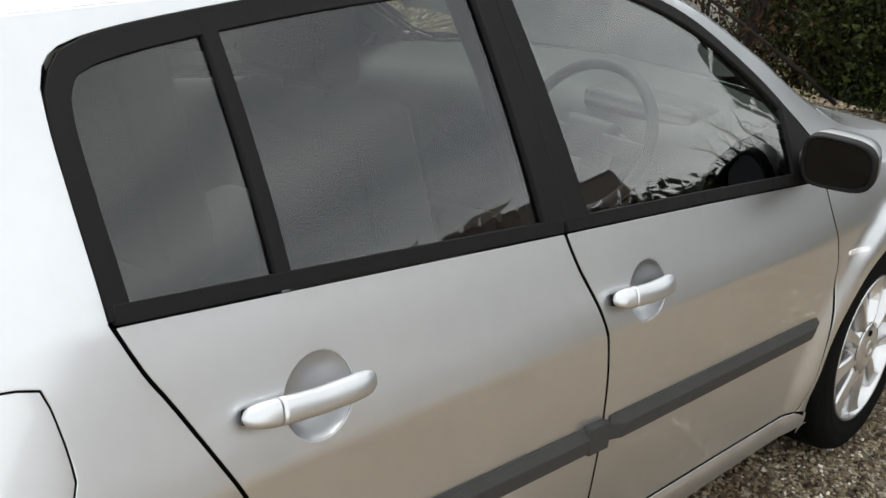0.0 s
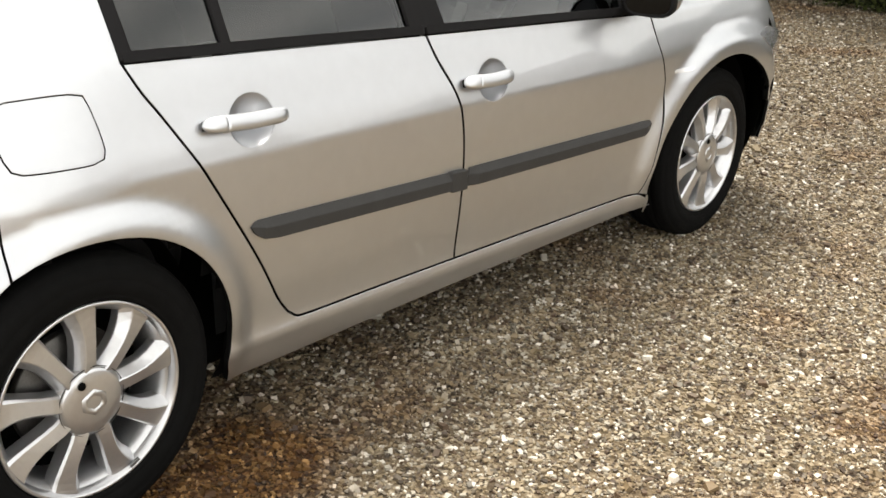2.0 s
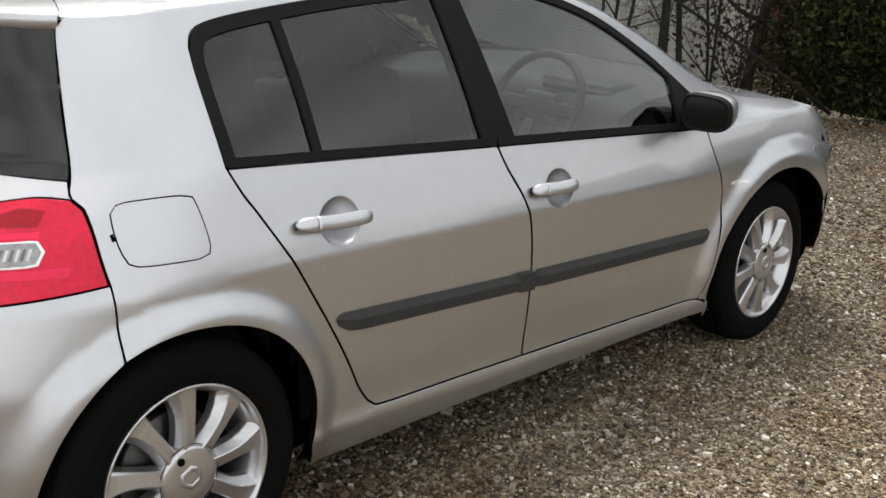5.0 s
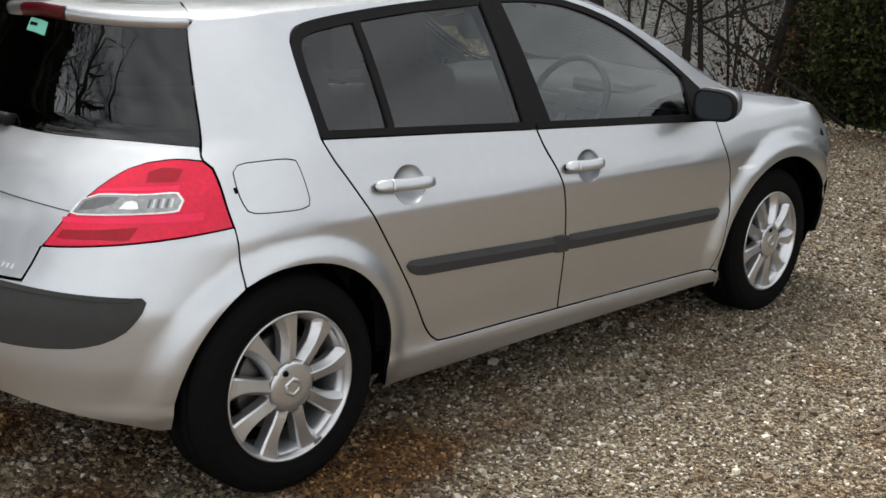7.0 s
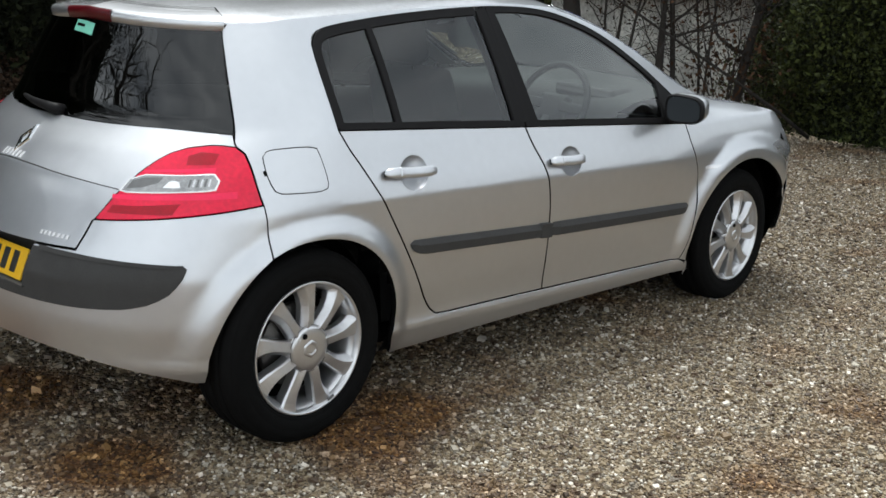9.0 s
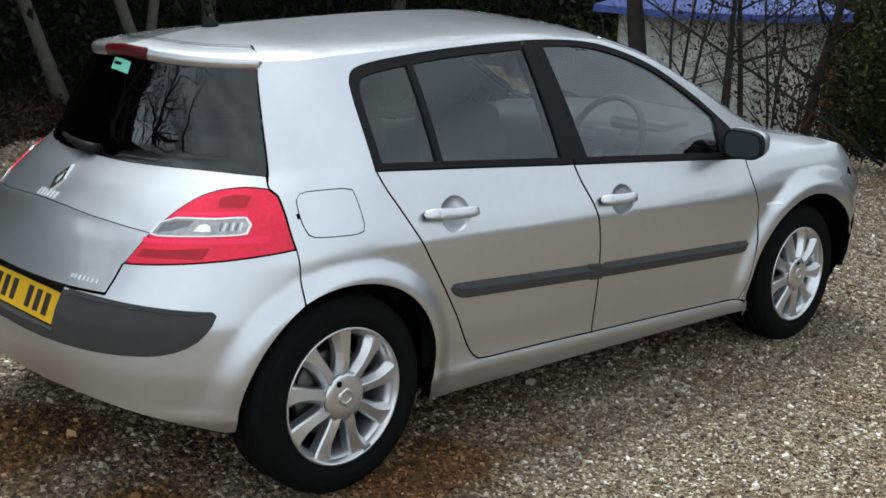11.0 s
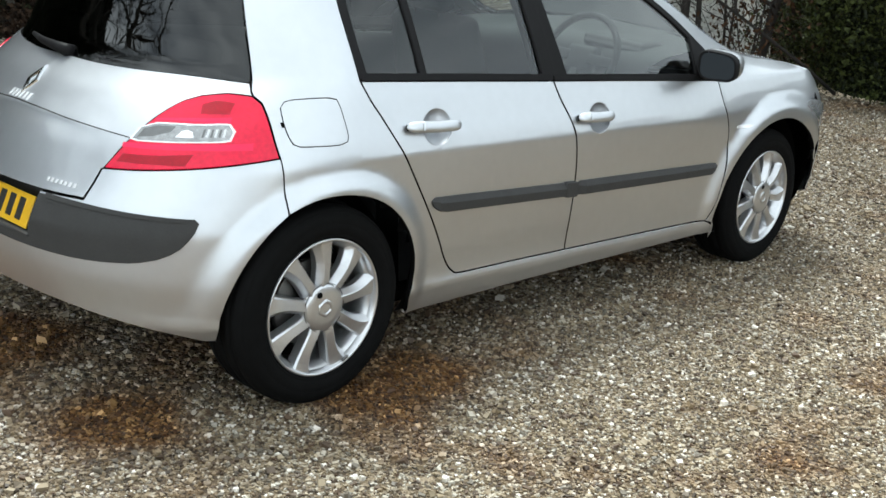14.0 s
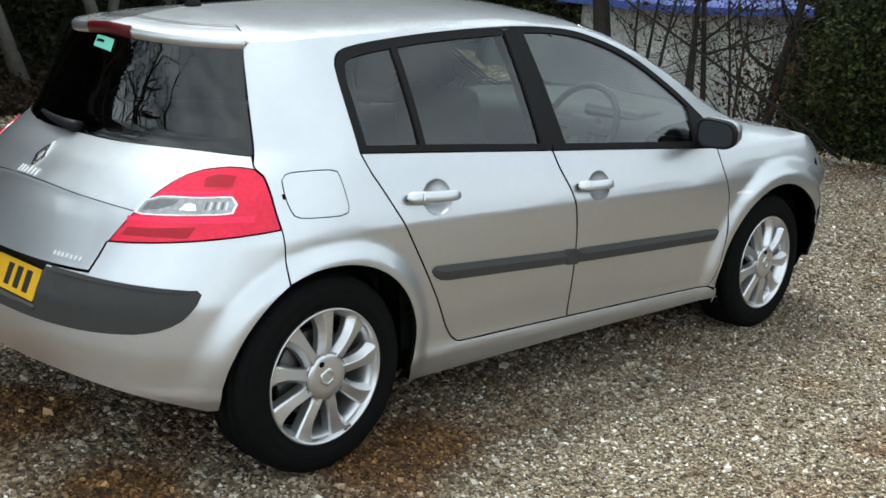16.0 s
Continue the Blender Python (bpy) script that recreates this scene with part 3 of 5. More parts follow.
    panel("pillar_cover", ribbon(S([(0.977, 1.424), (1.067, 1.000)]), (0.050, 0.060)), BLACK, rear, "satin black pillar cover", lift=0.003, gap=0, step=0.02, **kw)
    panel("pillar_cover", ribbon(S([(1.024, 1.424), (1.134, 0.994)]), (0.034, 0.070)), BLACK, front, "satin black pillar cover", lift=0.003, gap=0, step=0.02, **kw)
    panel("pillar", ribbon(S([(1.006, 1.425), (1.096, 0.992)]), (0.10, 0.12)), DARK, frame, lift=-0.012, gap=0, step=0.03, **kw)
    panel("mirror_corner", outline(*[S(p) for p in ([(1.993, 0.921), (1.995, 1.087)], [(1.995, 1.087), (2.088, 1.015), (2.209, 0.906)], [(2.209, 0.906), (1.993, 0.921)])]), BLACK, front, lift=0.004, gap=0, step=0.03, **kw)
    for nm, par, lab, pts, gl in (("quarter_glass", rear, "tinted fixed quarter glass", [(0.146, 1.074), (0.130, 1.301), (0.162, 1.366), (0.384, 1.405), (0.424, 1.050), (0.146, 1.074)], GLASS_REAR),
                                  ("rear_glass", rear, "tinted rear door glass", [(0.423, 1.035), (0.386, 1.405), (0.699, 1.415), (0.979, 1.420), (1.064, 0.990), (0.423, 1.035)], GLASS_REAR),
                                  ("front_glass", front, "clear front door glass", [(1.145, 0.985), (1.026, 1.424), (1.229, 1.409), (1.422, 1.374), (1.657, 1.291), (1.888, 1.161), (2.017, 1.060), (2.003, 0.911), (1.145, 0.985)], GLASS)):
        g = panel(nm, outline(*[S(pts[i:i + 2]) for i in range(len(pts) - 1)]), gl, par, lab, lift=-0.008, gap=0, depth=0.004, step=0.05, **kw)
        g.visible_shadow = False
    handle_on(rear, 0.330, 0.895, side, -0.075, 0.130, BOWL_R)
    handle_on(front, 1.203, 0.836, side, -0.060, 0.104, BOWL_F)
    flap = panel("fuel_flap", FUEL, PAINT, frame, "silver fuel filler flap", step=0.025, gap=0.005, **kw)
    bm = bmesh.new()
    box(bm, (0, 0, 0.001), (0.008, 0.018, 0.005), 0.002)
    bmesh.ops.transform(bm, matrix=local(-0.262, 0.955, side, 0.3), verts=bm.verts)
    part("finger_notch", bm, DARK, flap)
    # rubbing strips along the doors
    for door, top, foot in ((rear, [(0.446, 0.629), (0.450, 0.638), (0.464, 0.6425), (0.60, 0.634), (1.231, 0.591)], [(1.241, 0.536), (0.75, 0.568), (0.53, 0.582), (0.487, 0.590), (0.459, 0.607), (0.446, 0.629)]),
                            (front, [(1.245, 0.592), (1.70, 0.567), (2.15, 0.5425), (2.186, 0.538), (2.195, 0.526)], [(2.195, 0.526), (2.192, 0.506), (2.178, 0.494), (2.146, 0.491), (1.70, 0.512), (1.254, 0.535)])):
        strip_on(door, top, foot, side)
    panel("strip_end", outline(S([(1.168, 0.5975), (1.232, 0.593)]), S([(1.232, 0.593), (1.241, 0.536)]), S([(1.241, 0.536), (1.176, 0.5405)]), S([(1.176, 0.5405), (1.168, 0.5975)])), TRIM, rear, "dark grey end block of the rubbing strip",
          lift=0.0185, gap=0, depth=0.018, step=0.02, **kw)
    panel("side_repeater", ribbon([(2.189, 0.684), (2.270, 0.683)], 0.010), BRIGHT, wing, "clear side repeater lens", lift=0.003, gap=0, step=0.01, depth=0.005, **kw)
    panel("headlamp", outline([(2.70, 0.735), (2.80, 0.745), (2.87, 0.72)], [(2.87, 0.72), (3.05, 0.66), (3.12, 0.63)], [(3.12, 0.63), (2.92, 0.625), (2.83, 0.64), (2.70, 0.735)]), HEADLAMP, wing, "clear wraparound headlamp", lift=0.003, gap=0, step=0.03, **kw)
    mirror_on(front, side)
    return frame, rear, front, wing


def mirror_on(door, side):
    """A door mirror: foot, rounded silver shell open to the rear, glass in a black rim."""
    at = Matrix.Translation((1.975, 0.961 * side, 0.985)) @ Matrix.Rotation(radians(-9 * side), 4, "Z") @ Matrix.Rotation(radians(-4), 4, "Y")
    rows, bm = [], bmesh.new()
    for x, k in ((0.0, 0.97), (0.02, 1.0), (0.05, 0.99), (0.085, 0.90), (0.115, 0.70), (0.130, 0.42), (0.135, 0.05)):
        rows.append([bm.verts.new((x, 0.084 * k * math.copysign(abs(math.cos(a)) ** 0.55, math.cos(a)), 0.060 * k * math.copysign(abs(math.sin(a)) ** 0.6, math.sin(a)) * (1 + 0.10 * math.cos(a) * -side)))
                     for a in [2 * math.pi * j / 32 for j in range(32)]])
    for p, q in zip(rows, rows[1:]):
        for j in range(32):
            bm.faces.new((p[j], p[(j + 1) % 32], q[(j + 1) % 32], q[j]))
    bm.faces.new(rows[-1])
    bmesh.ops.transform(bm, matrix=at, verts=bm.verts)
    bmesh.ops.recalc_face_normals(bm, faces=bm.faces)
    shell = part("door_mirror", bm, PAINT, door, "silver door mirror in a black rim")

    def loop(x, k):
        return [(x, 0.084 * k * math.copysign(abs(math.cos(a)) ** 0.55, math.cos(a)), 0.060 * k * math.copysign(abs(math.sin(a)) ** 0.6, math.sin(a)) * (1 + 0.10 * math.cos(a) * -side))
                for a in [2 * math.pi * j / 32 for j in range(32)]]
    bm = bmesh.new()
    rows = [[bm.verts.new(p) for p in loop(x, k)] for x, k in ((0.024, 1.012), (0.0, 1.015), (-0.006, 0.97), (-0.004, 0.88), (0.006, 0.86))]
    for p, q in zip(rows, rows[1:]):
        for j in range(32):
            bm.faces.new((p[j], p[(j + 1) % 32], q[(j + 1) % 32], q[j]))
    bmesh.ops.transform(bm, matrix=at, verts=bm.verts)
    bmesh.ops.recalc_face_normals(bm, faces=bm.faces)
    part("mirror_rim", bm, BLACK, shell, "black plastic rim")
    bm = bmesh.new()
    bm.faces.new([bm.verts.new(p) for p in loop(0.003, 0.87)])
    bmesh.ops.rotate(bm, verts=bm.verts, cent=(0.003, 0, 0), matrix=Matrix.Rotation(radians(-7 * side), 3, "Z"))
    bmesh.ops.transform(bm, matrix=at, verts=bm.verts)
    part("mirror_pane", bm, MIRROR, shell, "mirror glass")
    bm = bmesh.new()
    tube(bm, [(2.07, 0.80 * side, 0.945), (2.05, 0.85 * side, 0.945), (2.02, 0.91 * side, 0.950)], [0.040, 0.034, 0.032], 14)
    part("mirror_foot", bm, BLACK, shell, "black mirror foot")


def wheel_parts(parent):
    """Rear right wheel round the origin, its face towards -y."""
    bm = bmesh.new()
    lathe(bm, [(0.192, 0.09), (0.186, -0.02), (0.192, -0.070), (0.210, -0.088), (0.2175, -0.094), (0.2185, -0.099), (0.2165, -0.1025), (0.2125, -0.1025), (0.2095, -0.099), (0.2055, -0.086), (0.198, -0.070), (0.190, -0.030), (0.188, 0.06)], 72)
    wheel = part("wheel", bm, ALLOY, parent, "silver nine-spoke alloy wheel")
    bm = bmesh.new()
    prof = [(0.195, 0.085), (0.215, 0.10), (0.26, 0.107), (0.295, 0.098), (0.311, 0.082), (0.3165, 0.06), (0.3165, 0.052), (0.3115, 0.050), (0.3115, 0.044), (0.317, 0.042), (0.317, 0.006), (0.3115, 0.004), (0.3115, -0.004), (0.317, -0.006),
            (0.317, -0.042), (0.3115, -0.044), (0.3115, -0.050), (0.3165, -0.052), (0.3155, -0.066), (0.311, -0.082), (0.302, -0.094), (0.300, -0.0935), (0.298, -0.097), (0.285, -0.104), (0.268, -0.109), (0.266, -0.1080), (0.263, -0.1095),
            (0.248, -0.109), (0.234, -0.106), (0.231, -0.1035), (0.229, -0.1045), (0.222, -0.100), (0.2165, -0.092), (0.195, -0.068)]
    rings = lathe(bm, prof, 72)
    part("tyre", bm, RUBBER, wheel, "black road tyre")
    bm = bmesh.new()
    for i in range(9):
        a = 2 * math.pi * i / 9 - 0.03
        # a spoke: broad, slightly swept, with a ridge between a wide face and a falling flank
        secs = [(0.050, 0.0175, -0.094, 0.00), (0.072, 0.0245, -0.0985, 0.01), (0.090, 0.0236, -0.0995, 0.03), (0.112, 0.0232, -0.0985, 0.05), (0.138, 0.0245, -0.0965, 0.06), (0.162, 0.0285, -0.0945, 0.05), (0.184, 0.0345, -0.0932, 0.03), (0.199, 0.0400, -0.0935, 0.012), (0.2065, 0.0440, -0.0945, 0.0)]
        rows = []
        for r, w, y, tw in secs:
            sec = [(-w, y + 0.045), (-w, y + 0.026), (-w * 0.96, y + 0.0215), (-w * 0.44, y + 0.001), (-w * 0.34, y - 0.0008), (w * 0.80, y + 0.006), (w * 0.96, y + 0.0120), (w, y + 0.045)]
            aa = a + tw
            rows.append([bm.verts.new((u * math.cos(aa) + r * math.sin(aa), yy, -u * math.sin(aa) + r * math.cos(aa))) for u, yy in sec])
        for p, q in zip(rows, rows[1:]):
            for k in range(7):
                bm.faces.new((p[k], p[k + 1], q[k + 1], q[k]))
        part("spoke", bm, ALLOY, wheel, smooth=False)
        bm = bmesh.new()
    bm.free()
    bm = bmesh.new()
    lathe(bm, [(0.0, -0.1045), (0.045, -0.1035), (0.066, -0.1005), (0.075, -0.095), (0.077, -0.06)], 40)
    hub = part("hub", bm, ALLOY, wheel)
    bm = bmesh.new()
    lathe(bm, [(0.0765, -0.0955), (0.0772, -0.0975), (0.0782, -0.0955)], 40)
    part("cap_ring", bm, TRIM, hub)
    bm = bmesh.new()
    pent = [(0.0, 0.031), (-0.029, 0.015), (-0.029, -0.013), (0.0, -0.030), (0.029, -0.013), (0.029, 0.015)]
    for k, y in ((1.0, -0.1045), (0.88, -0.108), (0.62, -0.108), (0.55, -0.1046)):
        vs = [bm.verts.new((x * k, y, z * k)) for x, z in pent]
        if k < 1:
            for j in range(6):
                bm.faces.new((last[j], last[(j + 1) % 6], vs[(j + 1) % 6], vs[j]))
        last = vs
    part("badge", bm, ALLOY, hub, "silver diamond-shaped badge")
    bm = bmesh.new()
    lathe(bm, [(0.0, -0.1072), (0.0085, -0.1072), (0.0095, -0.104)], 14, Matrix.Translation((-0.026, 0, 0.046)))
    part("key_hole", bm, DARK, hub)
    bm = bmesh.new()
    lathe(bm, [(0.03, -0.030), (0.135, -0.030), (0.138, -0.026), (0.138, -0.01)], 48)
    part("brake_disc", bm, material("brake_steel", (0.10, 0.095, 0.09), 0.45, 0.8, 0, 0.3, 30), wheel, "dull steel brake disc")
    bm = bmesh.new()
    lathe(bm, [(0.0, 0.02), (0.204, 0.02), (0.204, 0.03)], 48)
    part("drum_back", bm, DARK, wheel)
    return wheel


for side in (-1, 1):
    car_side(side)
wheel = wheel_parts(car)
wheel.location = (0, -0.765, 0.317)
for m in (pose(2.625, -0.765, 0.317, 0, 14, 0), pose(0, 0.765, 0.317, 0, 0, 180), pose(2.625, 0.765, 0.317, 0, 0, 180)):
    copy_thing(wheel, m)

bm = bmesh.new()
box(bm, (0.205 * math.sin(radians(154)), -0.101, 0.205 * math.cos(radians(154))), (0.026, 0.006, 0.009), 0.002, m=Matrix.Rotation(radians(154), 4, "Y"))
part("balance_weight", bm, REFLECTOR, wheel, "small dark balance weight on the rim")

# tail: bumper, hatch, lamps
bottom = [(-1.000, 0.350), (-0.750, 0.344), (-0.599, 0.318), (-0.476, 0.284), (-0.386, 0.256)]
arch_back = [p for p in sarc(*ARCH_R, 190, 90) if p[0] < SEAM[-1][0] - 0.012]
bumper = panel("rear_bumper", outline(bottom, [bottom[-1], *arch_back, SEAM[-1]], SEAM[::-1], TAIL[3][::-1], [(-0.656, 0.794), (-0.661, 0.741), (-0.667, 0.695)],
                                      [(-0.667, 0.695), (-0.787, 0.690)], [(-0.787, 0.690), (-0.795, 0.548)], [(-0.795, 0.548), (-1.000, 0.545)], [(-1.000, 0.545), (-1.000, 0.350)]), PAINT, car, "silver rear bumper", both=True, step=0.021, gap=0.002, depth=0.007)

hatch = panel("tailgate", outline([(-1.000, 0.693), (-0.801, 0.697), (-0.6695, 0.702)], [(-0.6695, 0.702), (-0.6595, 0.794)], TAIL[2][::-1], TAIL[1][::-1], [(-0.378, 1.043), (-0.396, 1.070)],
                                  [(-0.396, 1.070), (-0.585, 1.074), (-0.847, 1.062), (-1.000, 1.060)], [(-1.000, 1.060), (-1.000, 0.693)]), PAINT, car, "silver tailgate", both=True, step=0.022, gap=0.002)
tail_glass = panel("rear_window", outline([(-1.000, 1.062), (-0.847, 1.064), (-0.585, 1.076), (-0.398, 1.074)], [(-0.398, 1.074), (-0.406, 1.201), (-0.411, 1.301), (-0.412, 1.410)],
                                          [(-0.412, 1.410), (-1.000, 1.410)], [(-1.000, 1.410), (-1.000, 1.062)]), GLASS_DARK, hatch, "dark tinted rear window", both=True, lift=-0.004, gap=0.001, step=0.04, depth=0.004)
for side in (-1, 1):
    lamp = panel("tail_lamp", outline(*TAIL), RED, car, "red tail lamp with a clear centre lens", side=side, lift=0.004, step=0.02, gap=0.005)
    panel("lens_band", ribbon([(-0.575, 0.951), (-0.540, 0.956), (-0.470, 0.961), (-0.400, 0.966)], (0.005, 0.014)), RED_GLOW, lamp, "brighter red lens field", side=side, lift=0.0044, step=0.02, gap=0, depth=0.0006)
    panel("lens_band", ribbon([(-0.625, 0.872), (-0.560, 0.876), (-0.470, 0.884), (-0.330, 0.893)], (0.012, 0.020)), RED_GLOW, lamp, "brighter red lens field", side=side, lift=0.0044, step=0.02, gap=0, depth=0.0006)
    rim = [(-0.614, 0.890), (-0.601, 0.925), (-0.568, 0.942), (-0.469, 0.948), (-0.398, 0.954), (-0.380, 0.935), (-0.385, 0.908), (-0.468, 0.898), (-0.594, 0.887), (-0.614, 0.890)]
    lens = [(-0.607, 0.8925), (-0.597, 0.9235), (-0.567, 0.9385), (-0.469, 0.945), (-0.4005, 0.9505), (-0.3855, 0.9335), (-0.390, 0.911), (-0.468, 0.901), (-0.592, 0.8905), (-0.607, 0.8925)]
    reverse = panel("reversing_lens", outline(rim), BRIGHT, lamp, "clear reversing lens in a bright rim", side=side, lift=0.0060, step=0.02, gap=0.0, depth=0.003)
    panel("lens_window", outline(lens), CLEAR, reverse, "clear reversing lens", side=side, lift=0.0070, step=0.008, gap=0.0, depth=0.003)
    # the reflector's shaded side is a darker patch laid on the lens
    panel("reflector", outline([(-0.598, 0.897), (-0.590, 0.921), (-0.566, 0.933), (-0.520, 0.937)], [(-0.520, 0.937), (-0.528, 0.920), (-0.560, 0.905), (-0.598, 0.897)]), REFLECTOR, reverse, "shaded side of the reflector", side=side, lift=0.0076, step=0.01, gap=0.0, depth=0.001)
    panel("bulb", outline([(-0.512, 0.9085), (-0.503, 0.926), (-0.490, 0.930), (-0.478, 0.926), (-0.472, 0.911), (-0.512, 0.9085)]), BRIGHT, reverse, "bright bulb behind the lens", side=side, lift=0.0076, step=0.01, gap=0.0, depth=0.001)
    for k in range(6):
        u = -0.452 + 0.0095 * k
        panel("facet", ribbon([(u, 0.9135 + 0.0007 * k), (u, 0.9355 + 0.0007 * k)], 0.0052), ALLOY if k % 2 else REFLECTOR, reverse, side=side, lift=0.0073, step=0.01, gap=0.0, depth=0.0005)
    panel("lens_band", outline([(-0.479, 0.977), (-0.410, 0.981)], [(-0.410, 0.981), (-0.408, 1.012)], [(-0.408, 1.012), (-0.459, 1.015), (-0.486, 1.002)], [(-0.486, 1.002), (-0.479, 0.977)]),
          RED_DEEP, lamp, "darker red lens field", side=side, lift=0.0044, step=0.02, gap=0, depth=0.0006)
    panel("lens_band", outline([(-0.626, 0.823), (-0.476, 0.832)], [(-0.476, 0.832), (-0.462, 0.865)], [(-0.462, 0.865), (-0.556, 0.852), (-0.617, 0.847)], [(-0.617, 0.847), (-0.626, 0.823)]),
          RED_DEEP, lamp, "darker red lens field", side=side, lift=0.0044, step=0.02, gap=0, depth=0.0006)
panel("bumper_strip", outline([(-1.000, 0.545), (-0.793, 0.545)], [(-0.793, 0.545), (-0.781, 0.683)], [(-0.781, 0.683), (-0.757, 0.684), (-0.662, 0.680), (-0.550, 0.675), (-0.468, 0.672), (-0.420, 0.673)], [(-0.420, 0.673), (-0.409, 0.661), (-0.412, 0.631), (-0.437, 0.579), (-0.483, 0.541), (-0.536, 0.523)],
                              [(-0.536, 0.523), (-0.660, 0.512), (-0.941, 0.512), (-1.000, 0.514)], [(-1.000, 0.514), (-1.000, 0.545)]), TRIM, bumper, "dark grey plastic bumper strip", both=True, lift=0.008, gap=0, step=0.022)
panel("strip_ledge", ribbon([(-0.761, 0.682), (-0.662, 0.679), (-0.550, 0.673), (-0.468, 0.669), (-0.440, 0.668)], (0.014, 0.010)), TRIM, bumper, "grey ledge of the bumper strip", side=-1, lift=0.012, gap=0, step=0.015)
# a dark ribbon laid along the tailgate crease stands in for its shade
panel("crease_line", ribbon([(-0.614, 0.8935), (-0.70, 0.9035), (-0.80, 0.9125), (-0.90, 0.9205), (-1.0, 0.9225)], (0.0022, 0.0035)), TRIM, hatch, "thin dark strip painted as the shade of the crease", both=True, lift=0.0006, gap=0, step=0.02, depth=0.001)
# number plate with bars, badges and lettering shapes
bm = bmesh.new()
plate_m = Matrix.Translation((-0.738, 0, 0.604)) @ Matrix.Rotation(radians(22), 4, "Y")
for y in (-0.296, 0.296):
    box(bm, (-0.690, y, 0.618), (0.09, 0.006, 0.14), m=Matrix.Rotation(radians(14), 4, "Y"))
box(bm, (-0.640, 0, 0.62), (0.006, 0.60, 0.20), m=Matrix.Rotation(radians(-27), 4, "Y"))
box(bm, (-0.72, 0, 0.545), (0.12, 0.60, 0.006))
part("plate_recess", bm, TRIM, bumper, "dark grey recess behind the plate", False)
bm = bmesh.new()
box(bm, (0, 0, 0), (0.008, 0.52, 0.111), 0.003, m=None)
bmesh.ops.transform(bm, matrix=plate_m, verts=bm.verts)
plate = part("number_plate", bm, YELLOW, hatch, "yellow number plate with dark characters", False)
for i, y in enumerate((-0.205, -0.145, -0.085, 0.025, 0.085, 0.145, 0.205)):
    bm = bmesh.new()
    box(bm, (-0.0048, y + 0.005, 0), (0.003, 0.034, 0.076), 0.001)
    bmesh.ops.transform(bm, matrix=plate_m, verts=bm.verts)
    part("plate_bar", bm, INK, plate)


def rear_at(s, z, lift=0.0):
    n = surface_normal(body, s, z)
    return Vector(body(s, z)) + n * lift


bm = bmesh.new()
for k, lift in ((1.0, 0.002), (0.84, 0.013), (0.50, 0.013), (0.42, 0.003)):
    vs = []
    for y, z in ((0, 0.047), (0.034, 0), (0, -0.047), (-0.034, 0)):
        p = Vector((curve(0.976 + z * k, REAR), y * k, 0.976 + z * k))
        vs.append(bm.verts.new(p + Vector((-0.75, 0, 0.66)) * lift))
    if k < 1:
        for j in range(4):
            bm.faces.new((last[j], last[(j + 1) % 4], vs[(j + 1) % 4], vs[j]))
    last = vs
part("badge", bm, CHROME, hatch, "chrome diamond-shaped badge", smooth=False)
for s0, s1, z, h, nchar in ((-1.046, -0.948, 0.936, 0.020, 6), (-0.785, -0.695, 0.728, 0.012, 7)):
    for i in range(nchar):
        s = s0 + (s1 - s0) * (i + 0.5) / nchar
        w = abs(s1 - s0) / nchar * 0.27
        bm = bmesh.new()
        vs = [bm.verts.new(rear_at(s + a * w, z + b * h / 2, c)) for c in (0.001, 0.004) for a, b in ((-1, -1), (1, -1), (1, 1), (-1, 1))]
        bm.faces.new(vs[4:])
        for j in range(4):
            bm.faces.new((vs[j], vs[(j + 1) % 4], vs[4 + (j + 1) % 4], vs[4 + j]))
        part("letter_bar", bm, LETTER, hatch, "small silver lettering shape", smooth=False)
# high brake lamp, roof lip, wiper, aerial, sticker
verts, faces = [], []
lip = [-1 + 0.606 * i / 30 for i in range(31)]
for s in lip:
    zr = rail(s)
    n = surface_normal(body, s, zr - 0.05)
    n = Vector((n.x, n.y, 0)).normalized()
    b = Vector(body(s, zr))
    for p in (Vector(cap(s, 0.24)) - Vector((0, 0, 0.006)), Vector(cap(s, 0.16)) + Vector((0, 0, 0.003)), Vector(cap(s, 0.07)) + Vector((0, 0, 0.005)), b + n * 0.006 + Vector((0, 0, 0.010)), b + n * 0.014 + Vector((0, 0, 0.004)),
              b + n * 0.018 - Vector((0, 0, 0.004)), b + n * 0.012 - Vector((0, 0, 0.028)), b + n * 0.004 - Vector((0, 0, 0.032)), b - n * 0.01 - Vector((0, 0, 0.02))):
        verts.append(tuple(p))
for i in range(30):
    for j in range(8):
        q = i * 9 + j
        faces.append((q, q + 1, q + 10, q + 9))
nv = len(verts)
verts += [(x, -y, z) for x, y, z in verts]
faces += [tuple(k + nv for k in f[::-1]) for f in faces]
gap_v, gap_f = [], []
for i, s in enumerate(lip):
    p = Vector(cap(s, 0.245)) + Vector((0, 0, 0.0045))
    gap_v += [tuple(p - Vector((0.003, 0, 0))), tuple(p + Vector((0.003, 0, 0.0002)))]
    if i:
        gap_f.append((2 * i - 2, 2 * i - 1, 2 * i + 1, 2 * i))
q = Vector(cap(lip[-1], 0.02)) + Vector((0.0, 0, 0.006))
gap_v += [tuple(q - Vector((0.003, 0, 0))), tuple(q + Vector((0.003, 0, 0.0)))]
gap_f.append((60, 61, 63, 62))
gap_f += [tuple(k + len(gap_v) for k in f[::-1]) for f in gap_f]
gap_v += [(x, -y, z) for x, y, z in gap_v]
raw("hatch_gap", gap_v, gap_f, DARK, car, "thin dark gap between roof and tailgate")
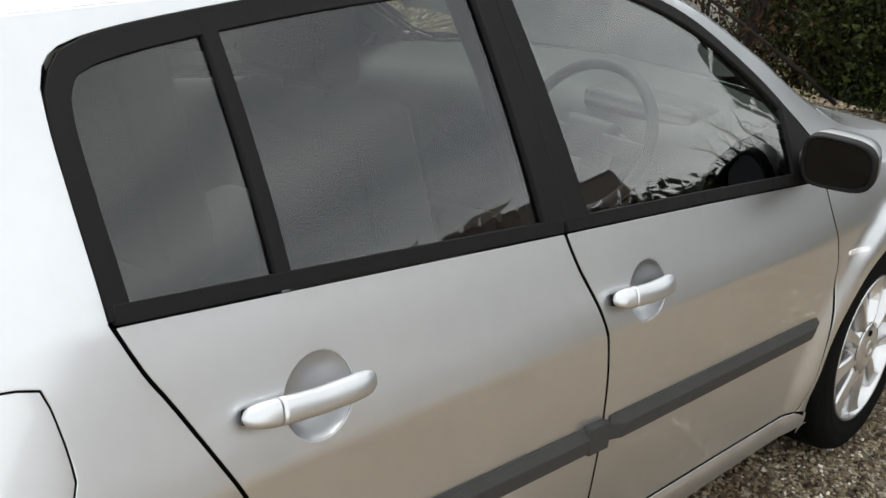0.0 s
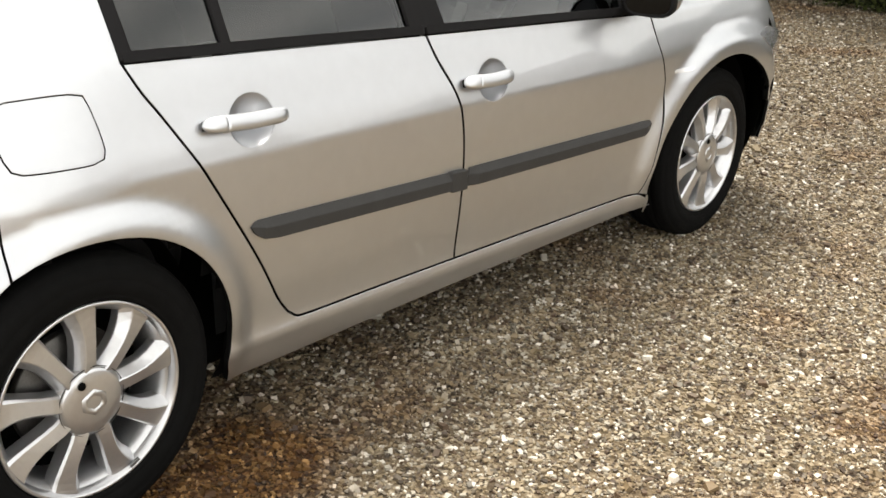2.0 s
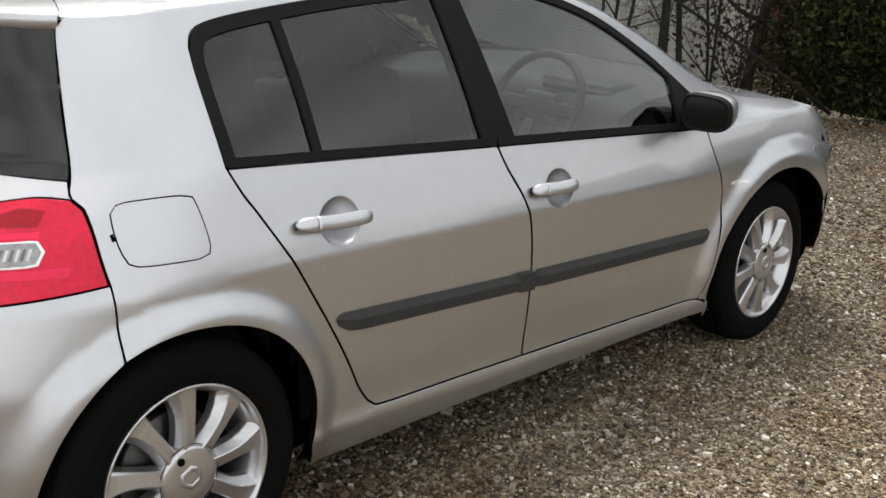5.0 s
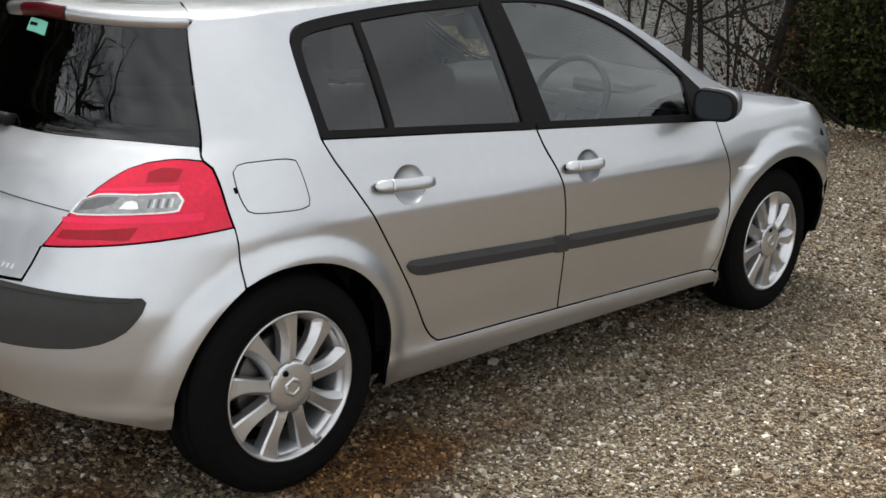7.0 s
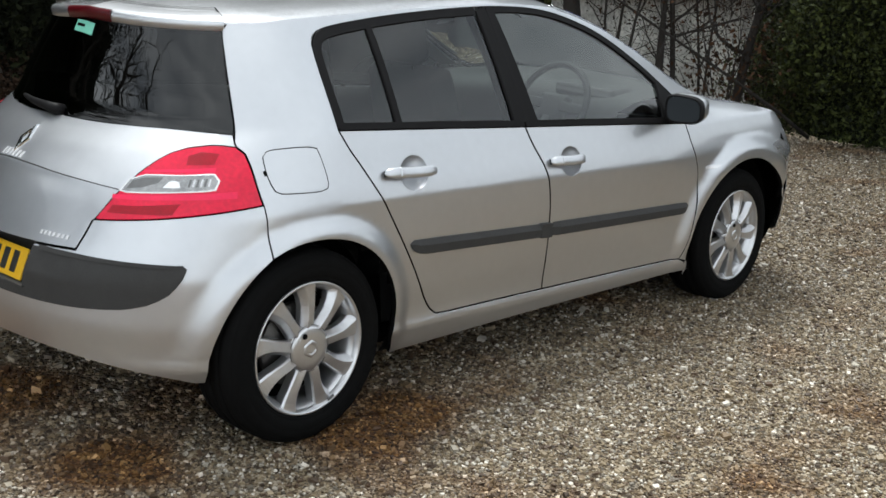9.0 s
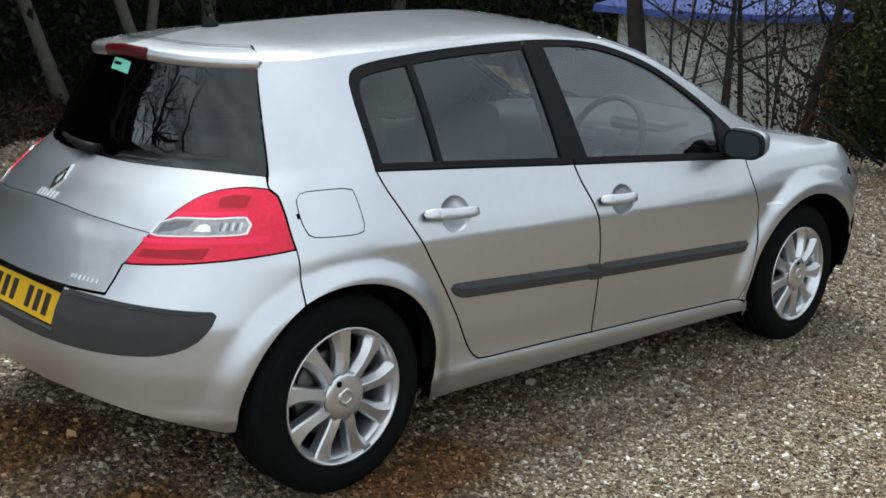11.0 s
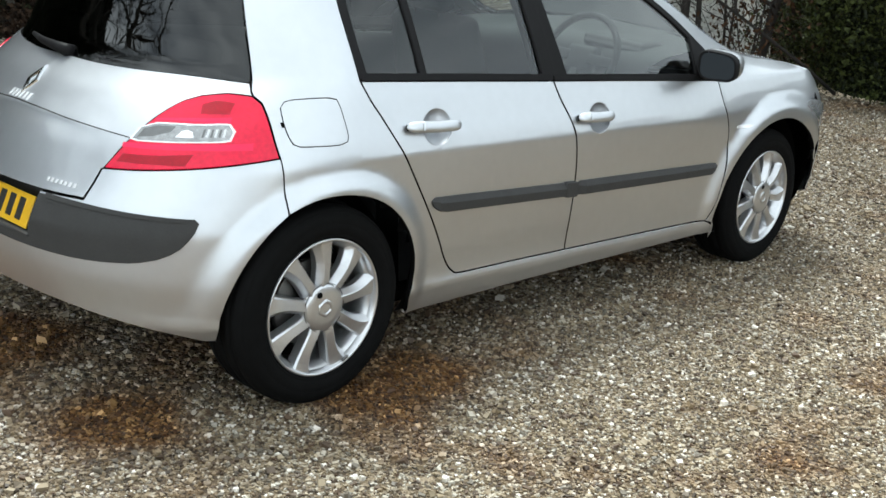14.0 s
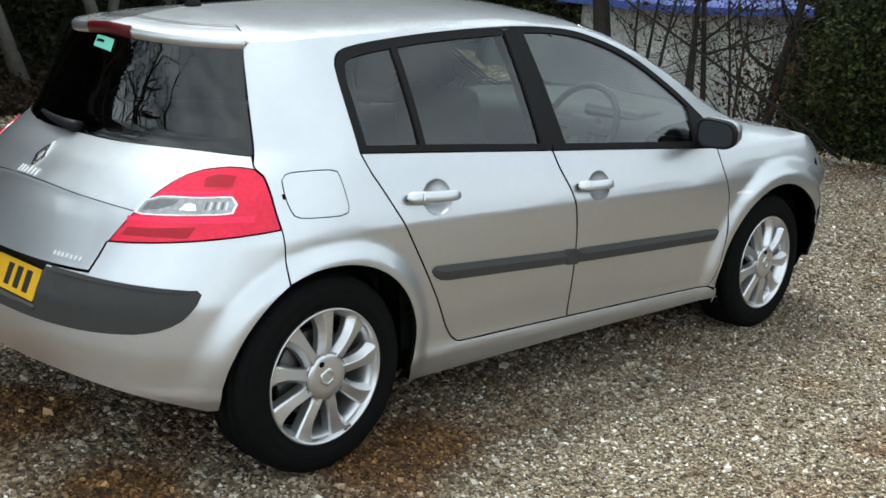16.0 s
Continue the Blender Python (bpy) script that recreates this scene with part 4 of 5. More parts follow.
spoiler = raw("roof_lip", verts, faces, PAINT, hatch, "silver lip over the rear window")
bm = bmesh.new()
rows = []
for i in range(13):
    y = -0.145 + 0.29 * i / 12
    x = curve(rail(-1.0), REAR) + 0.30 * y * y - 0.021
    rows.append([bm.verts.new((x + dx, y, rail(-1.0) + dz)) for dx, dz in ((0.012, 0.012), (0.0, 0.007), (-0.001, -0.006), (0.008, -0.030), (0.016, -0.031))])
for p, q in zip(rows, rows[1:]):
    for k in range(4):
        bm.faces.new((p[k], q[k], q[k + 1], p[k + 1]))
part("brake_lamp", bm, RED_DARK, spoiler, "dark red high brake lamp")
bm = bmesh.new()
tube(bm, [(-0.435, -0.03, 1.066), (-0.462, -0.02, 1.078), (-0.460, 0.05, 1.082), (-0.442, 0.17, 1.088), (-0.405, 0.30, 1.094)], [0.026, 0.020, 0.016, 0.012, 0.008], 10)
wiper = part("rear_wiper", bm, BLACK, hatch, "black rear wiper")
bm = bmesh.new()
tube(bm, [(-0.438, 0.02, 1.074), (-0.428, 0.17, 1.078), (-0.385, 0.32, 1.082)], [0.008, 0.008, 0.006], 8)
part("wiper_blade", bm, RUBBER, wiper)
bm = bmesh.new()
lathe(bm, [(0.0, 0.0), (0.034, 0.0), (0.030, 0.012), (0.018, 0.026), (0.010, 0.040), (0.0, 0.044)], 20, Matrix.Translation((0.045, 0, 1.459)) @ Matrix.Rotation(radians(90), 4, "X"))
aerial = part("aerial", bm, BLACK, car, "black roof aerial")
bm = bmesh.new()
tube(bm, [(0.043, 0, 1.485), (-0.02, 0, 1.60), (-0.14, 0, 1.80), (-0.22, 0, 1.93)], [0.006, 0.004, 0.0035, 0.003], 8)
part("aerial_rod", bm, BLACK, aerial)
sticker = panel("sticker", outline(*[[a, b] for a, b in (((-1.052, 1.374), (-0.942, 1.366)), ((-0.942, 1.366), (-0.939, 1.328)), ((-0.939, 1.328), (-1.050, 1.338)), ((-1.050, 1.338), (-1.052, 1.374)))]), GREEN, tail_glass,
                "pale green window sticker", lift=0.002, gap=0, depth=0.001, step=0.02)
panel("sticker_bar", ribbon([(-1.040, 1.358), (-0.990, 1.354)], 0.009), DARK, sticker, lift=0.0028, gap=0, depth=0.0005, step=0.02)

# roof, windscreen, bonnet
KR = lambda a, b, n=24: [(a + (b - a) * i / n) for i in range(n + 1)]
roof = panel("roof", [(s, 0.004) for s in KR(-1, 1.33, 90)] + [(1.33 + 0.03 * math.sin(k * 1.5), k) for k in KR(0.05, 1, 12)] + [(s, 1.0) for s in KR(1.36, -1, 60)] + [(-1.0, k) for k in KR(0.97, 0.03, 24)], PAINT_WET, car, "silver roof with a film of rain", fn=cap, both=True, gap=0, step=0.045)
screen = panel("windscreen", [(s, 0.075) for s in KR(1.36, 2.30, 40)] + [(2.32 + 0.06 * k, k) for k in KR(0.1, 1, 8)] + [(s, 1.0) for s in KR(2.38, 1.38, 30)], GLASS, car, "curved windscreen", fn=cap, both=True, gap=0, step=0.06)
screen.visible_shadow = False
for side in (-1, 1):
    panel("screen_pillar", [(s, 0.004) for s in KR(1.34, 2.14, 40)] + [(s, 0.075) for s in KR(2.22, 1.36, 40)], PAINT, car, "silver windscreen pillar", fn=cap, side=side, gap=0.001, step=0.03)
panel("bonnet", [(s, 0.002) for s in KR(2.20, 3.48, 44)] + [(3.48, 1.0)] + [(s, 1.0) for s in KR(3.4, 2.40, 30)] + [(2.34 + 0.06 * k, k) for k in KR(0.9, 0.1, 8)] + [(2.25, 0.078)], PAINT, car, "silver bonnet", fn=cap, both=True, gap=0.001, step=0.05)
panel("front_bumper", outline([(2.87, 0.30), (2.86, 0.50), (2.90, 0.62)], [(2.90, 0.62), (3.1, 0.64), (3.50, 0.66)], [(3.50, 0.66), (3.50, 0.22)], [(3.50, 0.22), (3.1, 0.22), (2.87, 0.30)]), PAINT, car, "silver front bumper", both=True, step=0.04, gap=0.001)
panel("nose_panel", [(s, 0.664) for s in KR(2.92, 3.50, 20)] + [(s, max(rail(s) - 0.004, 0.67)) for s in KR(3.50, 2.92, 20)], PAINT, car, "silver panel below the bonnet", both=True, step=0.04, gap=0.001, lift=-0.004)
panel("bumper_strip", outline([(2.90, 0.50), (3.2, 0.51), (3.5, 0.52)], [(3.5, 0.52), (3.5, 0.42)], [(3.5, 0.42), (3.2, 0.42), (2.95, 0.44), (2.90, 0.50)]), TRIM, car, "dark grey plastic bumper strip", both=True, step=0.04, gap=0, lift=0.006)

# black inner shell behind the panel gaps, with open wheel wells
verts, faces = [], []
ss, zs = [-1 + 0.05 * i for i in range(91)], [0.19 + 0.05 * j for j in range(17)]
for s in ss:
    for z in zs:
        n = surface_normal(body, s, z)
        p = Vector(body(s, z)) - n * 0.03
        verts.append(tuple(p))
for i in range(len(ss) - 1):
    for j in range(len(zs) - 1):
        q = [i * len(zs) + j, (i + 1) * len(zs) + j, (i + 1) * len(zs) + j + 1, i * len(zs) + j + 1]
        c = sum((Vector(verts[k]) for k in q), Vector()) / 4
        if all(math.hypot(c.x - cx, c.z - 0.325) > 0.40 for cx in (0, 2.615)) and (c.x < 2.5 or c.z < curve(c.x, RAIL) - 0.07) and c.z < belt(min(max(c.x, -0.1), 2.3)) - 0.03 and not (c.x < -0.3 and c.z < 0.42 + 0.25 * max(-0.45 - c.x, 0)) and not (c.x < -0.6 and abs(c.y) < 0.33 and 0.5 < c.z < 0.74):
            faces.append(tuple(q))
nv = len(verts)
verts += [(x, -y, z) for x, y, z in verts]
faces += [tuple(k + nv for k in f[::-1]) for f in faces]
raw("inner_shell", verts, faces, DARK, car)
for cx, r in ((0.0, 0.400), (2.61, 0.378)):
    for sg in (-1, 1):
        bm = bmesh.new()
        n = 20
        va = [bm.verts.new((cx + r * math.cos((math.pi + 0.42) * i / n - 0.375), sg * (0.74 if cx < 1 else 0.80), 0.325 + r * math.sin((math.pi + 0.42) * i / n - 0.375))) for i in range(n + 1)]
        vb = [bm.verts.new((v.co.x, sg * 0.52, v.co.z)) for v in va]
        for i in range(n):
            bm.faces.new((va[i], va[i + 1], vb[i + 1], vb[i]))
        bm.faces.new(vb)
        part("wheel_well", bm, DARK, car, "black wheel well lining")
bm = bmesh.new()
box(bm, (1.4, 0, 0.235), (3.2, 1.05, 0.03))
box(bm, (1.3, 0, 0.24), (1.8, 1.50, 0.04))
part("floor_pan", bm, DARK, car)

# Cabin.
def front_seat(y):
    bm = bmesh.new()
    box(bm, (0, 0, 0), (0.50, 0.50, 0.16), 0.055, 3, Matrix.Rotation(radians(-8), 4, "Y"))
    seat = part("front_seat", bm, CLOTH, car, "dark grey cloth front seat")
    bm = bmesh.new()
    vs = box(bm, (0, 0, 0.30), (0.13, 0.48, 0.62), 0.055, 3)
    for v in vs:
        if v.co.z > 0.35:
            v.co.y *= 0.82
    bmesh.ops.transform(bm, matrix=Matrix.Translation((-0.22, 0, 0.04)) @ Matrix.Rotation(radians(-18), 4, "Y"), verts=bm.verts)
    part("seat_back", bm, CLOTH, seat)
    bm = bmesh.new()
    box(bm, (0, 0, 0), (0.09, 0.27, 0.19), 0.04, 3, Matrix.Rotation(radians(-12), 4, "Y"))
    bmesh.ops.translate(bm, verts=bm.verts, vec=(-0.47, 0, 0.735))
    part("headrest", bm, CLOTH, seat)
    for dy in (-0.06, 0.06):
        bm = bmesh.new()
        tube(bm, [(-0.42, dy, 0.55), (-0.455, dy, 0.70)], 0.006, 8)
        part("headrest_post", bm, CHROME, seat)
    for ob in (seat, *seat.children):
        ob.data.transform(Matrix.Translation((1.33, y, 0.55)))
    return seat


front_seat(-0.37)
front_seat(0.37)
bm = bmesh.new()
box(bm, (0.22, 0, 0.50), (0.50, 1.28, 0.16), 0.06, 3)
bench = part("rear_bench", bm, CLOTH, car, "dark grey cloth rear bench")
bm = bmesh.new()
box(bm, (0, 0, 0.30), (0.13, 1.26, 0.60), 0.055, 3)
bmesh.ops.transform(bm, matrix=Matrix.Translation((0.02, 0, 0.46)) @ Matrix.Rotation(radians(-20), 4, "Y"), verts=bm.verts)
part("bench_back", bm, CLOTH, bench)
for y in (-0.40, 0.0, 0.40):
    bm = bmesh.new()
    box(bm, (-0.22, y, 1.09), (0.08, 0.25, 0.14), 0.035, 3)
    part("headrest", bm, CLOTH, bench)
# dashboard, wheel, lining, inside trim
bm = bmesh.new()
rows = []
for y in [-0.70 + 1.4 * i / 14 for i in range(15)]:
    k = 1 - 0.10 * (y / 0.7) ** 2
    rows.append([bm.verts.new((x * k, y, z)) for x, z in ((2.52, 0.985), (2.38, 0.985), (2.20, 0.972), (2.08, 0.94), (2.05, 0.86), (2.08, 0.72), (2.15, 0.55))])
for p, q in zip(rows, rows[1:]):
    for k in range(6):
        bm.faces.new((p[k], q[k], q[k + 1], p[k + 1]))
dash = part("dashboard", bm, DASH, car, "grey plastic dashboard")
bm = bmesh.new()
box(bm, (2.12, -0.37, 0.965), (0.16, 0.34, 0.06), 0.03, 3)
part("instrument_hood", bm, DASH, dash)
bm = bmesh.new()
ring = []
for i in range(40):
    a = 2 * math.pi * i / 40
    c, d = Vector((0, 0.185 * math.sin(a), 0.185 * math.cos(a))), Vector((0, math.sin(a), math.cos(a)))
    ring.append([bm.verts.new(c + d * 0.015 * math.cos(b) + Vector((0.015 * math.sin(b), 0, 0))) for b in [2 * math.pi * j / 10 for j in range(10)]])
for i in range(40):
    for j in range(10):
        bm.faces.new((ring[i][j], ring[(i + 1) % 40][j], ring[(i + 1) % 40][(j + 1) % 10], ring[i][(j + 1) % 10]))
box(bm, (0.02, 0, -0.005), (0.05, 0.15, 0.12), 0.02)
for m in (Matrix.Rotation(radians(90), 4, "X"), Matrix.Rotation(radians(-90), 4, "X"), Matrix.Rotation(radians(180), 4, "X")):
    vs = box(bm, (0, 0, 0.115), (0.016, 0.045, 0.13), 0.006)
    bmesh.ops.transform(bm, matrix=m, verts=vs)
bmesh.ops.transform(bm, matrix=Matrix.Translation((1.83, -0.37, 0.93)) @ Matrix.Rotation(radians(25), 4, "Y"), verts=bm.verts)
part("steering_wheel", bm, DASH, car, "grey three-spoke steering wheel")
bm = bmesh.new()
tube(bm, [(1.85, -0.37, 0.92), (2.05, -0.37, 0.84)], [0.04, 0.05], 12)
part("steering_column", bm, DASH, car)
lin = lambda s, k: tuple(Vector(cap(s, k)) - Vector((0, 0, 0.03)))
inner_side = lambda s, z: tuple(Vector(body(s, z)) - surface_normal(body, s, z) * 0.028)
panel("roof_lining", [(s, 0.03) for s in KR(-0.95, 1.33, 40)] + [(1.36, 1.0)] + [(s, 1.0) for s in KR(1.3, -0.95, 30)], LINING, car, "pale cloth roof lining", fn=lin, both=True, gap=0, step=0.09)
for side in (-1, 1):
    panel("rail_lining", [(s, curve(XC + s, GLASS_TOP[2:]) - 0.012) for s in KR(0.05, 2.0, 50)] + [(s, rail(s)) for s in KR(2.0, 0.05, 50)], LINING, car, "pale lining along the roof rail", fn=inner_side, side=side, gap=0, depth=0.004, step=0.05)
    panel("screen_pillar_lining", [(s, 0.0) for s in KR(1.30, 2.14, 30)] + [(s, 0.085) for s in KR(2.20, 1.34, 30)], LINING, car, "pale inner cover of the windscreen pillar", fn=lin, side=side, gap=0, depth=0.004, step=0.05)
    for nm, a, b in (("door_lining", (0.45, 1.20), None), ("door_lining", (1.22, 2.10), None)):
        rows = []
        verts, faces = [], []
        for i in range(9):
            x = a[0] + (a[1] - a[0]) * i / 8
            zt = belt(x) - 0.01
            for y, z in ((0.81, zt), (0.755, zt - 0.01), (0.735, zt - 0.06), (0.76, zt - 0.20), (0.72, zt - 0.30), (0.76, 0.30)):
                verts.append((x, y * side, z))
        for i in range(8):
            for j in range(5):
                q = i * 6 + j
                faces.append((q, q + 1, q + 7, q + 6))
        raw(nm, verts, faces, DASH, car, "grey inner door lining")
    # inside covers of the middle and rear pillars
    bm = bmesh.new()
    tube(bm, [(1.15, 0.755 * side, 0.95), (1.06, 0.69 * side, 1.22), (1.01, 0.61 * side, 1.40)], [0.03, 0.028, 0.03], 8)
    part("pillar_lining", bm, LINING, car, "pale pillar lining")
    bm = bmesh.new()
    tube(bm, [(0.03, 0.69 * side, 1.02), (0.02, 0.64 * side, 1.20), (0.03, 0.56 * side, 1.38)], [0.06, 0.055, 0.05], 8)
    part("pillar_lining", bm, LINING, car, "pale pillar lining")
bm = bmesh.new()
box(bm, (-0.15, 0, 1.00), (0.32, 1.12, 0.02), 0.006)
part("parcel_shelf", bm, DASH, car, "dark parcel shelf")
bm = bmesh.new()
box(bm, (1.78, 0, 1.335), (0.03, 0.24, 0.065), 0.02, 3)
part("rear_view_mirror", bm, BLACK, car, "black rear view mirror")

# The pressed shape drawn true: lengths, widths and heights of the finished body, the same on both sides.
LENGTHS = (1.1511, 0.9872, -0.0031, 0.0391, 0.0365, 0.0158, 0.0090, -0.0010, 0.0696, 0.0067)
WIDTHS = (0.9795, 0.0073, -0.0810, 0.0055, 0.0092, -0.0042, -0.0035)
HEIGHTS = (0.6957, 0.0288, -0.0283, 0.9778, 0.0025, 0.0383, 0.0136, -0.0109, -0.0516, 0.0017)


def true_shape(ob):
    """Draws the body, trim and cabin meshes under ob true; wheels are round already."""
    for child in ob.children:
        if child.name.split(".")[0] == "wheel":
            continue
        if child.type == "MESH":
            me = child.data
            co = np.empty(len(me.vertices) * 3)
            me.vertices.foreach_get("co", co)
            co = co.reshape(-1, 3) + np.array(child.matrix_local.translation)
            x, w, z = co[:, 0] - 1.2, np.abs(co[:, 1]), co[:, 2] - 0.7
            one = np.ones_like(x)
            f = np.stack([one, x, w, z, x * x, x * z, z * z, x * w, w * z, w * w], 1)
            co = np.stack([f @ LENGTHS, co[:, 1] * (f[:, [0, 1, 3, 4, 5, 6, 2]] @ WIDTHS), f @ HEIGHTS], 1)
            me.vertices.foreach_set("co", co.ravel())
            me.update()
            child.location = (0, 0, 0)
        true_shape(child)


true_shape(car)

# Ground: one gravel sheet that falls away beyond the drive.
def ramp_material(name, stops, rough, scale, patch=None, bump=0.0, bscale=80, island=False):
    """Colour from a ramp of stops, by island or fine noise, with a slow patchy tint."""
    m = bpy.data.materials.new(name)
    m.use_nodes = True
    n, l = m.node_tree.nodes, m.node_tree.links
    p = n["Principled BSDF"]
    p.inputs["Roughness"].default_value = rough
    co = n.new("ShaderNodeTexCoord")
    r = n.new("ShaderNodeValToRGB")
    while len(r.color_ramp.elements) < len(stops):
        r.color_ramp.elements.new(0.5)
    for e, (at, c) in zip(r.color_ramp.elements, stops):
        e.position, e.color = at, (*c, 1)
    if island:
        g = n.new("ShaderNodeNewGeometry")
        l.new(g.outputs["Random Per Island"], r.inputs["Fac"])
    else:
        g = n.new("ShaderNodeTexVoronoi")
        g.inputs["Scale"].default_value = scale
        sep = n.new("ShaderNodeSeparateColor")
        l.new(co.outputs["Object"], g.inputs["Vector"]), l.new(g.outputs["Color"], sep.inputs[0]), l.new(sep.outputs[0], r.inputs["Fac"])
    out = r.outputs["Color"]
    if patch:
        t, k = n.new("ShaderNodeTexNoise"), n.new("ShaderNodeMapRange")
        t.inputs["Scale"].default_value, t.inputs["Detail"].default_value = 1.3, 6
        k.inputs["From Min"].default_value, k.inputs["From Max"].default_value = 0.50, 0.66
        mix = n.new("ShaderNodeMixRGB")
        mix.blend_type = "MULTIPLY"
        mix.inputs[2].default_value = (*patch, 1)
        sep2, far, add = n.new("ShaderNodeSeparateXYZ"), n.new("ShaderNodeMapRange"), n.new("ShaderNodeMath")
        far.inputs["From Min"].default_value, far.inputs["From Max"].default_value, far.inputs["To Min"].default_value, far.inputs["To Max"].default_value = 0.9, -0.9, -0.06, 0.05
        l.new(co.outputs["Object"], t.inputs["Vector"]), l.new(co.outputs["Object"], sep2.inputs[0]), l.new(sep2.outputs[0], far.inputs["Value"])
        l.new(t.outputs["Fac"], add.inputs[0]), l.new(far.outputs[0], add.inputs[1])
        # rusty stains beside the rear wheel; the last spot paints shade under the tail
        more = add
        for cx, cy, reach in ((-0.57, -0.58, 0.30), (0.02, -1.03, 0.38), (0.45, -0.86, 0.52), (-0.70, 0.10, 0.55)):
            dist, near, last = n.new("ShaderNodeVectorMath"), n.new("ShaderNodeMapRange"), more
            dist.operation, dist.inputs[1].default_value = "DISTANCE", (cx, cy, 0.0)
            near.inputs["From Min"].default_value, near.inputs["From Max"].default_value, near.inputs["To Max"].default_value = reach, reach * 0.2, 0.20
            more = n.new("ShaderNodeMath")
            l.new(co.outputs["Object"], dist.inputs[0]), l.new(dist.outputs["Value"], near.inputs["Value"])
            l.new(last.outputs[0], more.inputs[0]), l.new(near.outputs[0], more.inputs[1])
        l.new(more.outputs[0], k.inputs["Value"]), l.new(k.outputs[0], mix.inputs[0])
        l.new(out, mix.inputs[1])
        # away from the car the gravel colour is lifted, open daylight painted in
        lighter, pale = n.new("ShaderNodeMapRange"), n.new("ShaderNodeMixRGB")
        lighter.inputs["From Min"].default_value, lighter.inputs["From Max"].default_value = -0.9, -2.1
        pale.blend_type, pale.inputs[2].default_value = "MULTIPLY", (1.17, 1.15, 1.10, 1)
        l.new(sep2.outputs[1], lighter.inputs["Value"]), l.new(lighter.outputs[0], pale.inputs[0]), l.new(mix.outputs[0], pale.inputs[1])
        out = pale.outputs[0]
    l.new(out, p.inputs["Base Color"])
    if bump:
        bp = n.new("ShaderNodeBump")
        bp.inputs["Strength"].default_value, bp.inputs["Distance"].default_value = bump, 0.02
        v = n.new("ShaderNodeTexVoronoi")
        v.inputs["Scale"].default_value = bscale
        l.new(co.outputs["Object"], v.inputs["Vector"]), l.new(v.outputs["Distance"], bp.inputs["Height"]), l.new(bp.outputs["Normal"], p.inputs["Normal"])
    return m


STONES = [(0.0, (0.037, 0.025, 0.014)), (0.14, (0.098, 0.060, 0.034)), (0.28, (0.127, 0.110, 0.085)), (0.44, (0.187, 0.136, 0.079)), (0.6, (0.217, 0.168, 0.101)), (0.74, (0.300, 0.239, 0.156)), (0.90, (0.359, 0.327, 0.270)), (1.0, (0.747, 0.692, 0.612))]
BED = [(0.0, (0.031, 0.020, 0.011)), (0.3, (0.104, 0.073, 0.041)), (0.6, (0.177, 0.132, 0.079)), (0.85, (0.271, 0.214, 0.145)), (1.0, (0.437, 0.390, 0.307))]
GRAVEL = ramp_material("gravel_bed", BED, 0.85, 55, (0.50, 0.28, 0.11), 0.8, 70)
PEBBLE = ramp_material("gravel_stone", STONES, 0.55, 40, (0.58, 0.36, 0.16), 0, 0, True)


def ground_z(x, y):
    d = (x + 3.1) * 0.81 + (y + 4.4) * 0.587
    t = min(max((d - 12.4) / 5.4, 0), 1)
    return -1.3 * t * t * (3 - 2 * t)


n = 100
verts, faces = [], []
for i in range(n + 1):
    for j in range(n + 1):
        u, v = 2 * i / n - 1, 2 * j / n - 1
        x, y = 4.0 + 14 * u + 1400 * u ** 7, 3.0 + 14 * v + 1400 * v ** 7
        verts.append((x, y, ground_z(x, y)))
for i in range(n):
    for j in range(n):
        q = i * (n + 1) + j
        faces.append((q, q + n + 1, q + n + 2, q + 1))
tagged(raw("ground", verts, faces, GRAVEL), "pale mixed gravel drive with brown damp patches and shade tinted in under the tail", "gravel", kind="structure")


